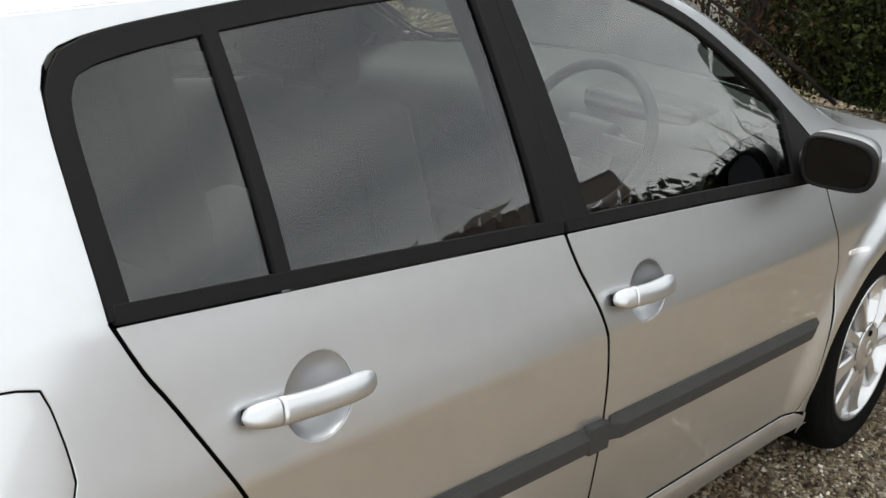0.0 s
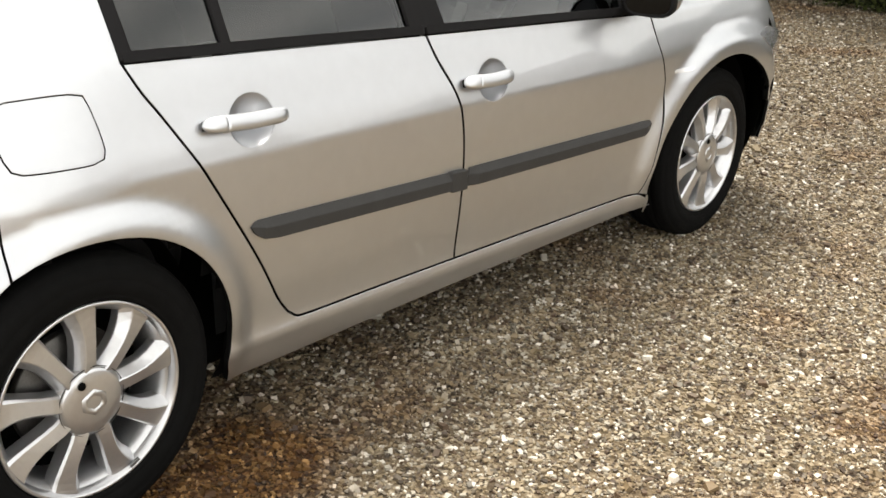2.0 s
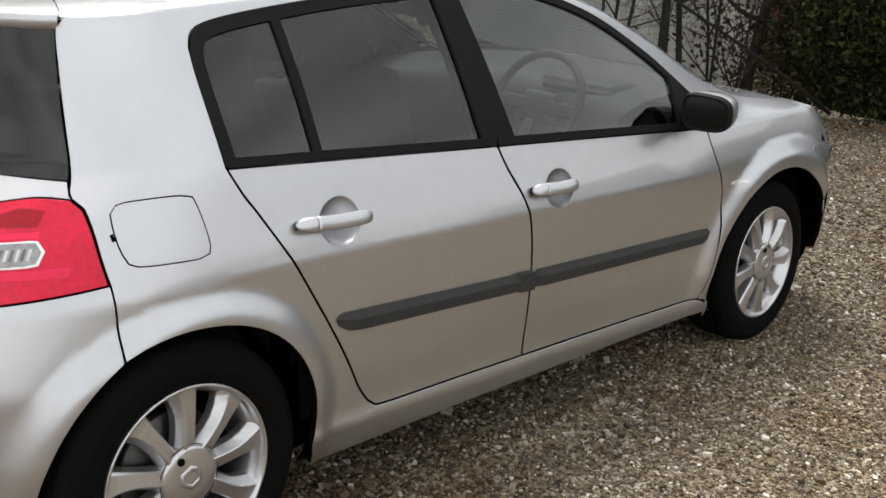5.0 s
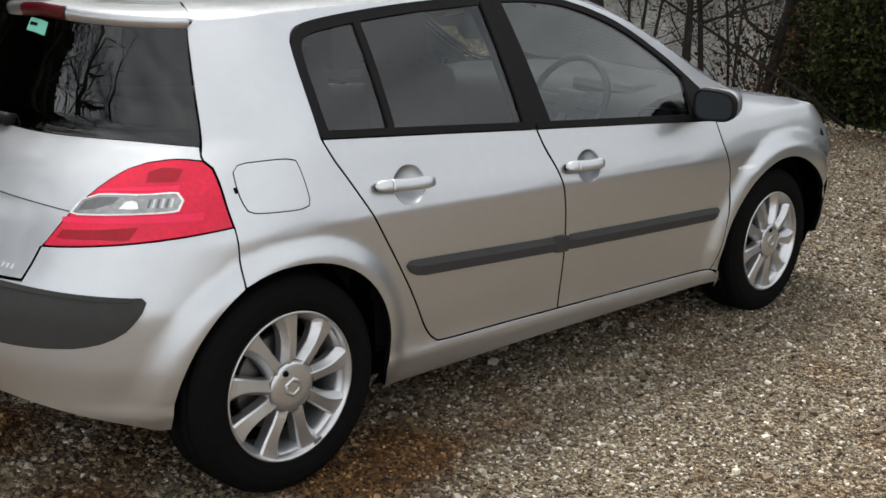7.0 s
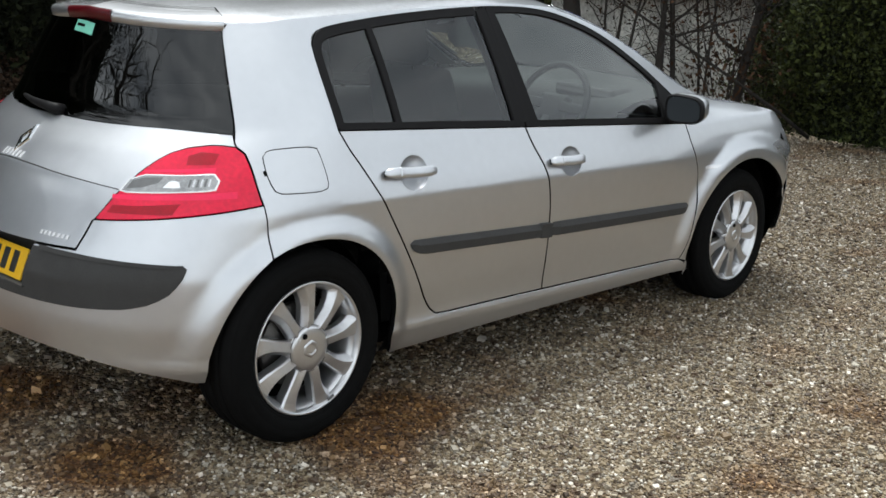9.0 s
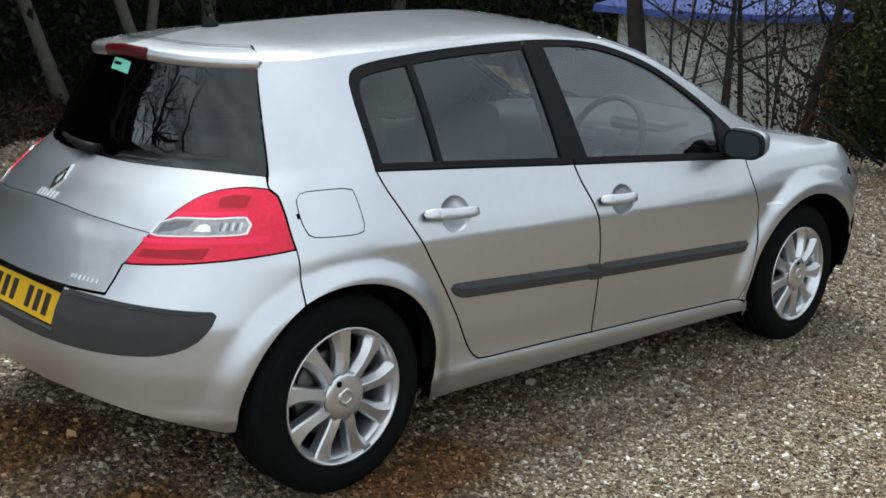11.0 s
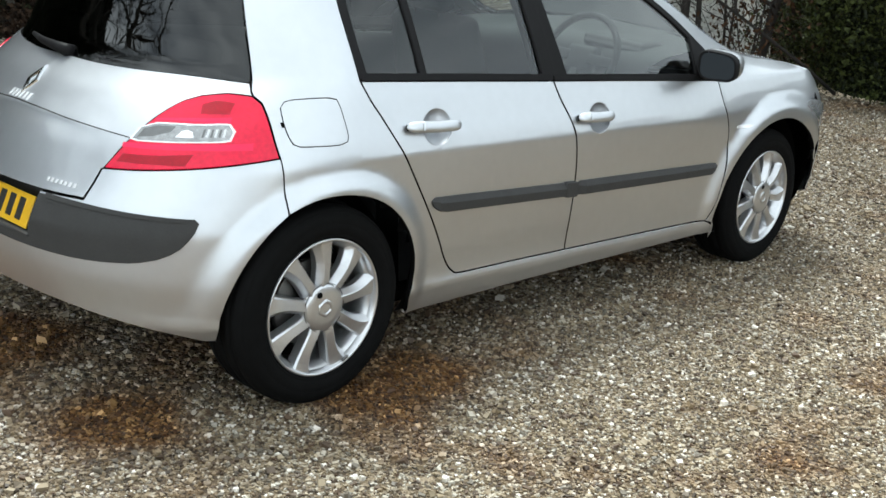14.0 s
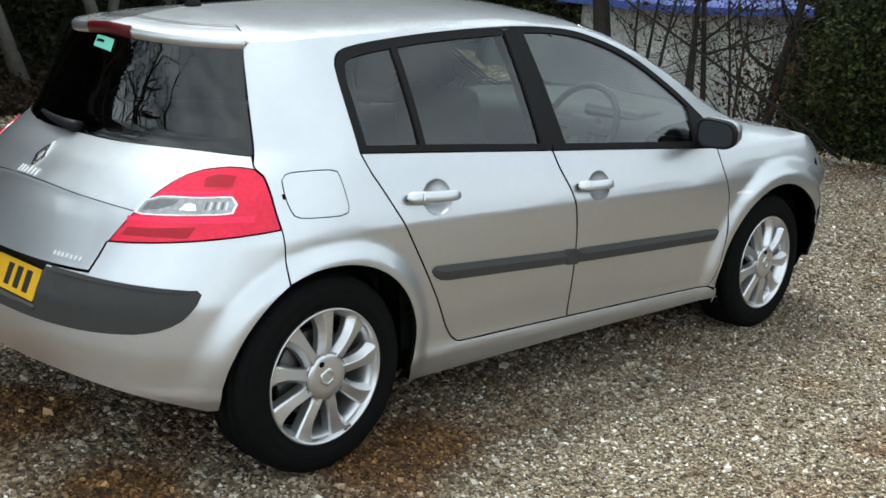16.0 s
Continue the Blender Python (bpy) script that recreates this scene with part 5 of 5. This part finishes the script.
def scatter_stones(name, label, patches, rng):
    """Loose stones as one mesh: rough eight-cornered blocks lying on the ground."""
    cube = np.array([(-1, -1, -1), (1, -1, -1), (1, 1, -1), (-1, 1, -1), (-1, -1, 1), (1, -1, 1), (1, 1, 1), (-1, 1, 1)], float)
    quads = np.array([(4, 5, 6, 7), (0, 1, 5, 4), (1, 2, 6, 5), (2, 3, 7, 6), (3, 0, 4, 7)])
    all_v = []
    for x0, x1, y0, y1, count, size in patches:
        xy = np.stack([rng.uniform(x0, x1, count), rng.uniform(y0, y1, count)], 1) + rng.normal(0, 0.22, (count, 2)) * rng.uniform(0, 1.6, (count, 1))
        r = size * np.exp(rng.normal(0, 0.38, count))
        v = cube[None] * rng.uniform(0.45, 1.0, (count, 8, 3)) * np.stack([r, r * rng.uniform(0.6, 1, count), r * rng.uniform(0.4, 0.75, count)], 1)[:, None]
        a, b = rng.uniform(0, 2 * np.pi, count), rng.normal(0, 0.35, count)
        x, y, z = v[..., 0], v[..., 1], v[..., 2]
        x, z = x * np.cos(b)[:, None] + z * np.sin(b)[:, None], z * np.cos(b)[:, None] - x * np.sin(b)[:, None]
        x, y = x * np.cos(a)[:, None] - y * np.sin(a)[:, None], x * np.sin(a)[:, None] + y * np.cos(a)[:, None]
        z = z + (r * 0.32)[:, None]
        all_v.append(np.stack([x + xy[:, :1], y + xy[:, 1:], z], -1).reshape(-1, 3))
    v = np.concatenate(all_v)
    k = len(v) // 8
    f = (quads[None] + 8 * np.arange(k)[:, None, None]).reshape(-1, 4)
    me = bpy.data.meshes.new(name)
    me.vertices.add(len(v)), me.loops.add(f.size), me.polygons.add(len(f))
    me.vertices.foreach_set("co", v.ravel())
    me.loops.foreach_set("vertex_index", f.ravel())
    me.polygons.foreach_set("loop_start", np.arange(0, f.size, 4))
    me.polygons.foreach_set("use_smooth", np.zeros(len(f), bool))
    me.update(calc_edges=True)
    me.materials.append(PEBBLE)
    return tagged(new(name, me), label, "gravel", kind="stuff")


rng = np.random.default_rng(7)
scatter_stones("gravel", "loose pale and brown gravel stones on the drive",
               [(-1.9, 3.2, -2.5, -0.55, 112000, 0.0046), (-1.9, -0.3, -0.55, 3.0, 26000, 0.0060), (3.2, 8.3, -2.6, 2.0, 95000, 0.0062), (-0.3, 3.2, -0.55, 0.9, 11000, 0.0070),
                (-2.0, 4.0, 3.0, 7.2, 10000, 0.014)], rng)


# Plants.
def leaf_mesh(name, centres, size, mat, parent, rng, label="", droop=0.0):
    """Many small bent leaves (two folded halves each) at the given centres, as one mesh."""
    k = len(centres)
    base = np.array([(0.0, -1, 0), (0.62, -0.1, 0.2), (0.0, 1.15, -0.15), (-0.58, 0.05, 0.2)], float) * (0.62, 0.62, 0.7)
    s = size * np.exp(rng.normal(0, 0.3, k))
    q = rng.normal(size=(k, 4))
    q /= np.linalg.norm(q, axis=1, keepdims=True)
    w, x, y, z = q.T
    rot = np.stack([1 - 2 * (y * y + z * z), 2 * (x * y - z * w), 2 * (x * z + y * w), 2 * (x * y + z * w), 1 - 2 * (x * x + z * z), 2 * (y * z - x * w),
                    2 * (x * z - y * w), 2 * (y * z + x * w), 1 - 2 * (x * x + y * y)], 1).reshape(k, 3, 3)
    v = (np.einsum("kij,lj->kli", rot, base) * s[:, None, None] + centres[:, None]).reshape(-1, 3)
    f = (np.array([(0, 1, 2), (0, 2, 3)])[None] + 4 * np.arange(k)[:, None, None]).reshape(-1, 3)
    me = bpy.data.meshes.new(name)
    me.vertices.add(len(v)), me.loops.add(f.size), me.polygons.add(len(f))
    me.vertices.foreach_set("co", v.ravel())
    me.loops.foreach_set("vertex_index", f.ravel())
    me.polygons.foreach_set("loop_start", np.arange(0, f.size, 3))
    me.update(calc_edges=True)
    me.materials.append(mat)
    ob = new(name, me)
    ob.parent = parent
    return tagged(ob, label)


BARK = material("grey_bark", (0.068, 0.061, 0.049), 0.9, 0, 0, 0.45, 14, 0.6, 45)
BARK_DARK = material("dark_bark", (0.022, 0.018, 0.015), 0.9, 0, 0, 0.4, 12, 0.6, 40)
LEAF = material("dark_leaf", (0.018, 0.026, 0.006), 0.6, 0, 0, 0.55, 2.5, per="island", color2=(0.070, 0.084, 0.021), spec=0.25)
# ivy is set darker than real leaves: part of the wood's shade is colour
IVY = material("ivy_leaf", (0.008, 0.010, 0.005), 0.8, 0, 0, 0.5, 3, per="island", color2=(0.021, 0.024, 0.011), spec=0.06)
BRACKEN = material("dead_leaf", (0.026, 0.015, 0.009), 0.85, 0, 0, 0.5, 5, per="island", color2=(0.085, 0.043, 0.022), spec=0.15)
# near-black for backing sheets: the shade between leaves as a colour
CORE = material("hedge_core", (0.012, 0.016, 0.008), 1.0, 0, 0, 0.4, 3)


def limb(bm, p, d, length, r, depth, rng, sides=6):
    """A tapering, wandering limb that forks."""
    pts, rad = [Vector(p)], [r]
    d = Vector(d).normalized()
    steps = 5
    for i in range(steps):
        d = (d + Vector(rng.normal(0, 0.13, 3))).normalized()
        if depth < 3:
            d = (d + Vector((0, 0, 0.06))).normalized()
        pts.append(pts[-1] + d * length / steps)
        rad.append(r * (1 - 0.62 * (i + 1) / steps))
    tube(bm, [tuple(q) for q in pts], rad, sides)
    if depth > 0:
        for i in range(2, steps + 1):
            for _ in range(1 if i < steps else 2):
                side = Vector(rng.normal(0, 1, 3))
                e = (d + 0.9 * side.normalized()).normalized()
                limb(bm, pts[i], e, length * rng.uniform(0.45, 0.7), rad[i] * 0.62, depth - 1, rng, 5)


def bare_tree(x, y, h, r, lean, rng, label, depth=2, mat=None, group="", first=0.35):
    """A leafless tree: trunk and, as a part of its own, its branches."""
    z = ground_z(x, y) - 0.05
    tree = thing("tree", label, "tree", (x, y, z), group)
    bm = bmesh.new()
    pts, rad = [Vector((0, 0, 0))], [r * 1.25]
    d = Vector((lean[0], lean[1], 1)).normalized()
    n = 9
    for i in range(n):
        d = (d + Vector((rng.normal(0, 0.045), rng.normal(0, 0.045), 0))).normalized()
        pts.append(pts[-1] + d * h / n)
        rad.append(r * (1 - 0.75 * (i + 1) / n))
    tube(bm, [tuple(q) for q in pts], rad, 10)
    part("trunk", bm, mat or BARK, tree)
    bm = bmesh.new()
    for i in range(1, n + 1):
        if i / n < first:
            continue
        for _ in range(2):
            e = Vector((rng.normal(0, 1), rng.normal(0, 1), rng.uniform(0.2, 0.9))).normalized()
            limb(bm, pts[i], e, h * rng.uniform(0.16, 0.30), rad[i] * 0.55, depth, rng, 5)
    part("crown", bm, mat or BARK, tree)
    return tree


rng = np.random.default_rng(11)
# the evergreen hedge beside the drive
hedge = thing("hedge", "dense dark green evergreen hedge beside the drive", "hedge", (8.0, -2.0, 0))
k = 150000
hy, hz, dep = rng.uniform(-5.6, 2.40, k), rng.uniform(0.02, 3.3, k), np.abs(rng.normal(0, 0.16, k))
bulge = 0.22 * np.sin(hy * 2.1 + 1) + 0.16 * np.sin(hz * 3.3 + hy) + 0.10 * np.sin(hy * 5.3 + hz * 4)
end = np.clip((hy - 1.35) / 1.05, 0, 1)
hmax = np.interp(hy, [-5.6, -4.4, -2.7, -1.3, 0.1], [0.9, 1.3, 1.8, 2.8, 4.1])
hz = hz / 3.3 * (hmax + 0.12 * np.sin(hy * 7) + 0.08 * np.sin(hy * 17))
hx = 7.80 + 0.27 * hy + 0.08 * np.cos(hy) + dep + bulge * 0.8 + 1.1 * end ** 2 - 0.15 * (hz > 0.5)
cent = np.stack([hx - 8.0, hy + 2.0, hz], 1)
leaf_mesh("foliage", cent, 0.031, LEAF, hedge, rng, "dark green leaves")
# a dark sheet behind the leaves stands in for the hedge's shaded inside
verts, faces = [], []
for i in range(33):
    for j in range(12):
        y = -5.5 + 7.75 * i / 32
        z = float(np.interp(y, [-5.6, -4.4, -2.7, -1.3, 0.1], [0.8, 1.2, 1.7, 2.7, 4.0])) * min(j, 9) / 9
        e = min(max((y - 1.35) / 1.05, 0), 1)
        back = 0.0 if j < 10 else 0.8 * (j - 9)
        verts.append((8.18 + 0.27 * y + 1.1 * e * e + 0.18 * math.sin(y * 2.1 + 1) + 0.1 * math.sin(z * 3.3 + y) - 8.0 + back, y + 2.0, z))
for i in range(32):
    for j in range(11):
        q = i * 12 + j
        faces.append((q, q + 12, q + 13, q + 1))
raw("hedge_core", verts, faces, CORE, hedge, "dark backing sheet painted as the shaded inside of the hedge")

# the wood behind the car: leaf masses, trunks, dead bracken on its edge
wood = thing("undergrowth", "dark evergreen undergrowth at the edge of the wood", "undergrowth", (4, 10, 0), kind="stuff")
k = 130000
wx, wy, wz = rng.uniform(-10, 16, k), rng.uniform(9.8, 15.8, k), rng.uniform(0, 8.5, k)
wy += 0.9 * np.sin(wx * 1.1) + 0.5 * np.sin(wx * 2.7 + wz)
keep = (np.sin(wx * 1.9 + wz * 1.3) + np.sin(wy * 2.1 - wz * 1.7 + wx) > -0.9) | (wz < 1.6)
cent = np.stack([wx, wy, wz], 1)[keep]
cent[:, 2] += np.array([ground_z(a, b) for a, b in cent[:, :2]])
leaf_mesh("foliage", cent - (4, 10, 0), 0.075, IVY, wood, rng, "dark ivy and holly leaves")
# leaves added overhead, out of view, to keep daylight off the wood
k = 80000
ox, oy, oz = rng.uniform(-10, 13, k), rng.uniform(7.4, 15.8, k), rng.uniform(4.7, 11.5, k)
keep = np.sin(ox * 2.3 + oz) + np.sin(oy * 2.9 - ox) + np.sin(oz * 2.2 + oy * 1.4) > -0.4
leaf_mesh("canopy", np.stack([ox, oy, oz], 1)[keep] - (4, 10, 0), 0.125, IVY, wood, rng, "added evergreen leaves overhead, out of view, that shade the wood")
k = 50000
t = rng.uniform(0, 1, k)
ex, ey = np.interp(t, [0, 0.3, 0.7, 1], [16.0, 22.5, 26.0, 24.0]), np.interp(t, [0, 0.3, 0.7, 1], [14.5, 12.5, 4.0, -6.0])
leaf_mesh("foliage", np.stack([ex + rng.normal(0, 1.0, k), ey + rng.normal(0, 1.0, k), rng.uniform(-2.0, 9.5, k)], 1) - (4, 10, 0), 0.15, LEAF, wood, rng, "olive green leaves of far bushes")
# a dark sheet behind the trunks stands in for the wood's shaded depth
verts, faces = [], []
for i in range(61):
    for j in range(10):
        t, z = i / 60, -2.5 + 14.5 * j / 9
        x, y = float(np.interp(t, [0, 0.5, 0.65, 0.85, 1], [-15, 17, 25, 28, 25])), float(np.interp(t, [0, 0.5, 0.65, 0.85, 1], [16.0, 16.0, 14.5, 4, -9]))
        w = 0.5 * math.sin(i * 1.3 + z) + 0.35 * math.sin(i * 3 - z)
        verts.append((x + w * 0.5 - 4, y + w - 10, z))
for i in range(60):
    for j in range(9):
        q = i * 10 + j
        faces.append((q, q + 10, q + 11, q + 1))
raw("thicket", verts, faces, CORE, wood, "dark backing sheet painted as the shaded depth of the wood")
k = 30000
lx = rng.uniform(-3, 8, k)
ly = 6.0 + 0.27 * lx + np.abs(rng.normal(0, 2.0, k))
cent = np.stack([lx, ly + 0.25 * np.sin(lx * 3), np.abs(rng.normal(0, 0.05, k)) + 0.01], 1)
# about half as bright as the dead leaves on the saplings
LITTER = material("darker_dead_leaf", (0.013, 0.009, 0.006), 0.85, 0, 0, 0.5, 5, per="island", color2=(0.042, 0.025, 0.015), spec=0.12)
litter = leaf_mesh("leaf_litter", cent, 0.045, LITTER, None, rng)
tagged(litter, "brown dead leaves along the edge of the wood", "leaves", kind="stuff")
trees = [(4.09, 9.31, 9, 0.088, (-0.27, 0.16)), (5.13, 9.00, 9.5, 0.080, (-0.20, 0.10)), (4.98, 9.34, 9.5, 0.072, (0.10, -0.05)), (3.34, 11.9, 9.5, 0.13, (0.02, 0)),
         (7.6, 12.0, 9.5, 0.14, (0, 0)), (10.4, 11.2, 10, 0.15, (0.03, 0)), (0.3, 12.2, 9.5, 0.16, (0, 0))]
for x, y, h, r, lean in trees:
    bare_tree(x, y, h, r, lean, rng, "bare grey tree trunk at the edge of the wood", 1, BARK, "trees of the wood")
bare_tree(7.19, 3.51, 9.0, 0.098, (0.0, 0.02), rng, "dark upright tree trunk behind the drive", 2, BARK_DARK)
for x, y, h, r, lean, lab in ((7.35, 2.66, 4.7, 0.036, (0.03, 0.0), "slender bare sapling with thin twigs"), (7.54, 2.60, 4.4, 0.031, (-0.05, 0.03), "slender bare sapling with thin twigs"),
                              (8.04, 2.24, 3.9, 0.052, (0.02, -0.02), "short bare trunk beside the hedge"), (6.95, 2.91, 3.4, 0.018, (0.12, -0.08), "thin leafless shrub stem"),
                              (7.84, 3.06, 3.6, 0.018, (-0.1, 0.05), "thin leafless shrub stem"), (7.33, 3.23, 3.5, 0.017, (0.08, 0.05), "thin leafless shrub stem"),
                              (7.96, 2.56, 3.2, 0.016, (-0.06, -0.05), "thin leafless shrub stem"), (7.61, 3.41, 3.9, 0.019, (0.05, -0.04), "thin leafless shrub stem"), (8.43, 2.82, 3.5, 0.017, (0.04, 0.06), "thin leafless shrub stem")):
    sapling = bare_tree(x, y, h, r, lean, rng, lab, 2, BARK_DARK, "saplings beside the hedge", 0.12)
    k = int(11000 * r)
    cent = np.stack([rng.normal(lean[0] * 1.6, 0.39, k), rng.normal(lean[1] * 1.6, 0.39, k), rng.normal(1.7, 0.55, k)], 1)
    leaf_mesh("foliage", cent[cent[:, 2] > 0.3], 0.025, BRACKEN, sapling, rng, "a few withered brown leaves")
bm = bmesh.new()
tube(bm, [(6.33, 3.03, 1.53), (6.95, 2.58, 1.08), (7.54, 2.15, 0.66), (8.06, 1.73, 0.25), (8.28, 1.53, 0.03)], [0.010, 0.012, 0.014, 0.016, 0.018], 8)
tagged(part("fallen_branch", bm, BARK_DARK), "dark leaning dead branch beside the hedge", "branch")
shrub = thing("dead_shrub", "dry brown shrub with withered leaves by the hedge", "shrub", (7.87, 2.23, 0))
bm = bmesh.new()
for i in range(7):
    limb(bm, (rng.normal(0, 0.08), rng.normal(0, 0.08), 0), (rng.normal(0, 0.4), rng.normal(0, 0.4), 1), 1.15, 0.010, 1, rng, 5)
part("stem", bm, BARK_DARK, shrub)
k = 900
leaf_mesh("foliage", np.stack([rng.normal(0, 0.28, k), rng.normal(0, 0.28, k), np.abs(rng.normal(0.58, 0.38, k))], 1), 0.034, BRACKEN, shrub, rng, "withered brown leaves")

# a low bush that closes the gap at the end of the hedge
bush = thing("bush", "low dark evergreen bush at the end of the hedge", "bush", (9.0, 2.25, 0))
bm = bmesh.new()
for i in range(9):
    limb(bm, (rng.normal(0, 0.10), rng.normal(0, 0.10), -0.03), (rng.normal(0, 0.5), rng.normal(0, 0.5), 1), 0.75, 0.009, 1, rng, 5)
part("stem", bm, BARK_DARK, bush)
k = 9000
a, b, r = rng.uniform(0, 2 * np.pi, k), rng.uniform(0.02, 1, k), rng.uniform(0, 1, k) ** 0.4
lump = 0.55 + 0.12 * np.sin(a * 3 + b * 5) + 0.07 * np.sin(a * 7 + 1)
leaf_mesh("foliage", np.stack([np.cos(a) * r * lump * np.sqrt(1.05 - b * b), np.sin(a) * r * lump * np.sqrt(1.05 - b * b), b * (1.05 + 0.15 * np.sin(a * 5))], 1), 0.026, LEAF, bush, rng, "dark green leaves")

# garden gazebo with a blue canopy, lower down behind the trees
BLUE = material("blue_canopy", (0.05, 0.08, 0.28), 0.6, 0, 0, 0.3, 3, 0.3, 12, spec=0.3)
SHEET = material("white_sheet", (0.50, 0.50, 0.47), 0.8, 0, 0, 0.55, 2.5, 0.3, 8)
gaz = thing("gazebo", "garden gazebo with a blue and white canopy and white side sheets", "gazebo", (12.18, 6.03, -1.30))
gaz.rotation_euler, gaz.scale = (0, 0, radians(34.7)), (1.2, 1.2, 1.3)
PALE = material("pale_canopy", (0.42, 0.44, 0.50), 0.6, 0, 0, 0.45, 3, 0.3, 12, spec=0.3)
for turn, mat, lab in ((0, BLUE, "blue fabric canopy panel"), (90, PALE, "faded white canopy panel"), (180, BLUE, "blue fabric canopy panel"), (270, BLUE, "blue fabric canopy panel")):
    bm = bmesh.new()
    rows = []
    for k, z in ((1.37, 1.97), (1.36, 2.04), (1.1, 2.12), (0.75, 2.26), (0.40, 2.39), (0.02, 2.50)):
        rows.append([bm.verts.new((-k, k * (j / 4 - 1), z - 0.035 * k * (1 - (j / 4 - 1) ** 2))) for j in range(9)])
    for p, q in zip(rows, rows[1:]):
        for j in range(8):
            bm.faces.new((p[j + 1], p[j], q[j], q[j + 1]))
    bmesh.ops.transform(bm, matrix=Matrix.Rotation(radians(turn), 4, "Z"), verts=bm.verts)
    part("canopy", bm, mat, gaz, lab, smooth=False)
for x in (-1.08, 1.08):
    for y in (-1.08, 1.08):
        bm = bmesh.new()
        tube(bm, [(x, y, 0), (x, y, 2.05)], 0.025, 8)
        part("post", bm, SHEET, gaz)
for p0, p1 in (((-1.1, -1.1), (1.1, -1.1)), ((-1.1, 1.1), (-1.1, -1.1))):
    bm = bmesh.new()
    cols = []
    for i in range(25):
        t = i / 24
        x, y = p0[0] + (p1[0] - p0[0]) * t, p0[1] + (p1[1] - p0[1]) * t
        w = 0.05 * math.sin(i * 1.9)
        cols.append([bm.verts.new((x + w * (p1[1] - p0[1]) / 3, y + w, z)) for z in (0.02, 0.7, 1.4, 1.97)])
    for a, b in zip(cols, cols[1:]):
        for j in range(3):
            bm.faces.new((a[j], b[j], b[j + 1], a[j + 1]))
    part("side_sheet", bm, SHEET, gaz, "white hanging side sheet")

# across the drive, behind the view: bungalows, a hedge and trees, seen in the glass
PLASTER = material("plaster_wall", (0.45, 0.42, 0.36), 0.9, 0, 0, 0.15, 1.5)
TILES = material("roof_tiles", (0.075, 0.055, 0.045), 0.8, 0, 0, 0.3, 4, 0.5, 8)


def bungalow(x, y, turn, w, d, eave, ridge):
    house = thing("house", "low plastered bungalow with a dark tiled roof", "house", (x, y, 0), "houses across the drive")
    house.rotation_euler = (0, 0, radians(turn))
    bm = bmesh.new()
    vs = [bm.verts.new(p) for p in ((-w, -d, 0), (w, -d, 0), (w, d, 0), (-w, d, 0), (-w, -d, eave), (w, -d, eave), (w, d, eave), (-w, d, eave), (-w, 0, ridge - 0.1), (w, 0, ridge - 0.1))]
    for f in ((0, 1, 5, 4), (2, 3, 7, 6), (1, 2, 6, 9, 5), (3, 0, 4, 8, 7)):
        bm.faces.new([vs[i] for i in f])
    part("wall", bm, PLASTER, house, smooth=False)
    bm = bmesh.new()
    for sg in (-1, 1):
        box(bm, (0, sg * (d / 2 + 0.15), (eave + ridge) / 2), (2 * w + 0.7, math.hypot(d + 0.4, ridge - eave) + 0.15, 0.12), 0, m=Matrix.Rotation(-sg * math.atan2(ridge - eave, d + 0.3), 4, "X"))
    part("roof", bm, TILES, house, smooth=False)
    bm = bmesh.new()
    box(bm, (w * 0.5, 0, ridge + 0.3), (0.7, 0.5, 1.1), 0.02)
    part("chimney", bm, PLASTER, house, smooth=False)
    for i, u in enumerate((-0.6, 0.0, 0.6)):
        for sg in (-1, 1):
            bm = bmesh.new()
            box(bm, (w * u, sg * (d + 0.01), 1.45), (1.5, 0.06, 1.1), 0.01)
            win = part("window", bm, GLASS_DARK, house, smooth=False)
            bm = bmesh.new()
            box(bm, (w * u, sg * (d + 0.03), 0.86), (1.7, 0.12, 0.08), 0.01)
            part("sill", bm, SHEET, win, smooth=False)
    return house


bungalow(8.5, -17.6, 30, 4.6, 3.2, 2.9, 5.5)
bungalow(20.5, -19.8, 55, 5.0, 3.6, 2.9, 5.6)
far_hedge = thing("hedge", "long dark hedge with bushes across the drive", "hedge", (22, -15, 0))
k = 9000
t = rng.uniform(0, 1, k)
hx, hy = 26 - 8 * t, -23 + 17 * t
c = np.stack([hx + rng.normal(0, 0.5, k), hy + rng.normal(0, 0.5, k), np.abs(rng.uniform(0, 3.4, k)) + 0.35 * np.sin(t * 40) + 0.3 * np.sin(t * 97)], 1)
leaf_mesh("foliage", c - (22, -15, 0), 0.26, IVY, far_hedge, rng, "dark green leaves")
for x, y, h, r in ((18.5, -8.0, 4.6, 0.14), (20.5, -10.5, 5.0, 0.15), (17.0, -5.5, 5.6, 0.16), (16.5, -14.5, 4.8, 0.14)):
    bare_tree(x, y, h, r, (0.03, 0.02), rng, "bare tree across the drive", 2, BARK_DARK, "trees across the drive", 0.25)
for x, y, h, r in ((-6.5, 4.5, 7, 0.16), (-8.0, 6.0, 8, 0.18), (-5.0, 6.8, 8, 0.16), (-9.5, 4.0, 8, 0.16), (-7.2, 8.5, 9, 0.2)):
    bare_tree(x, y, h, r, (0.02, 0.0), rng, "tall bare tree beside the drive", 2, BARK, "trees beside the drive", 0.3)
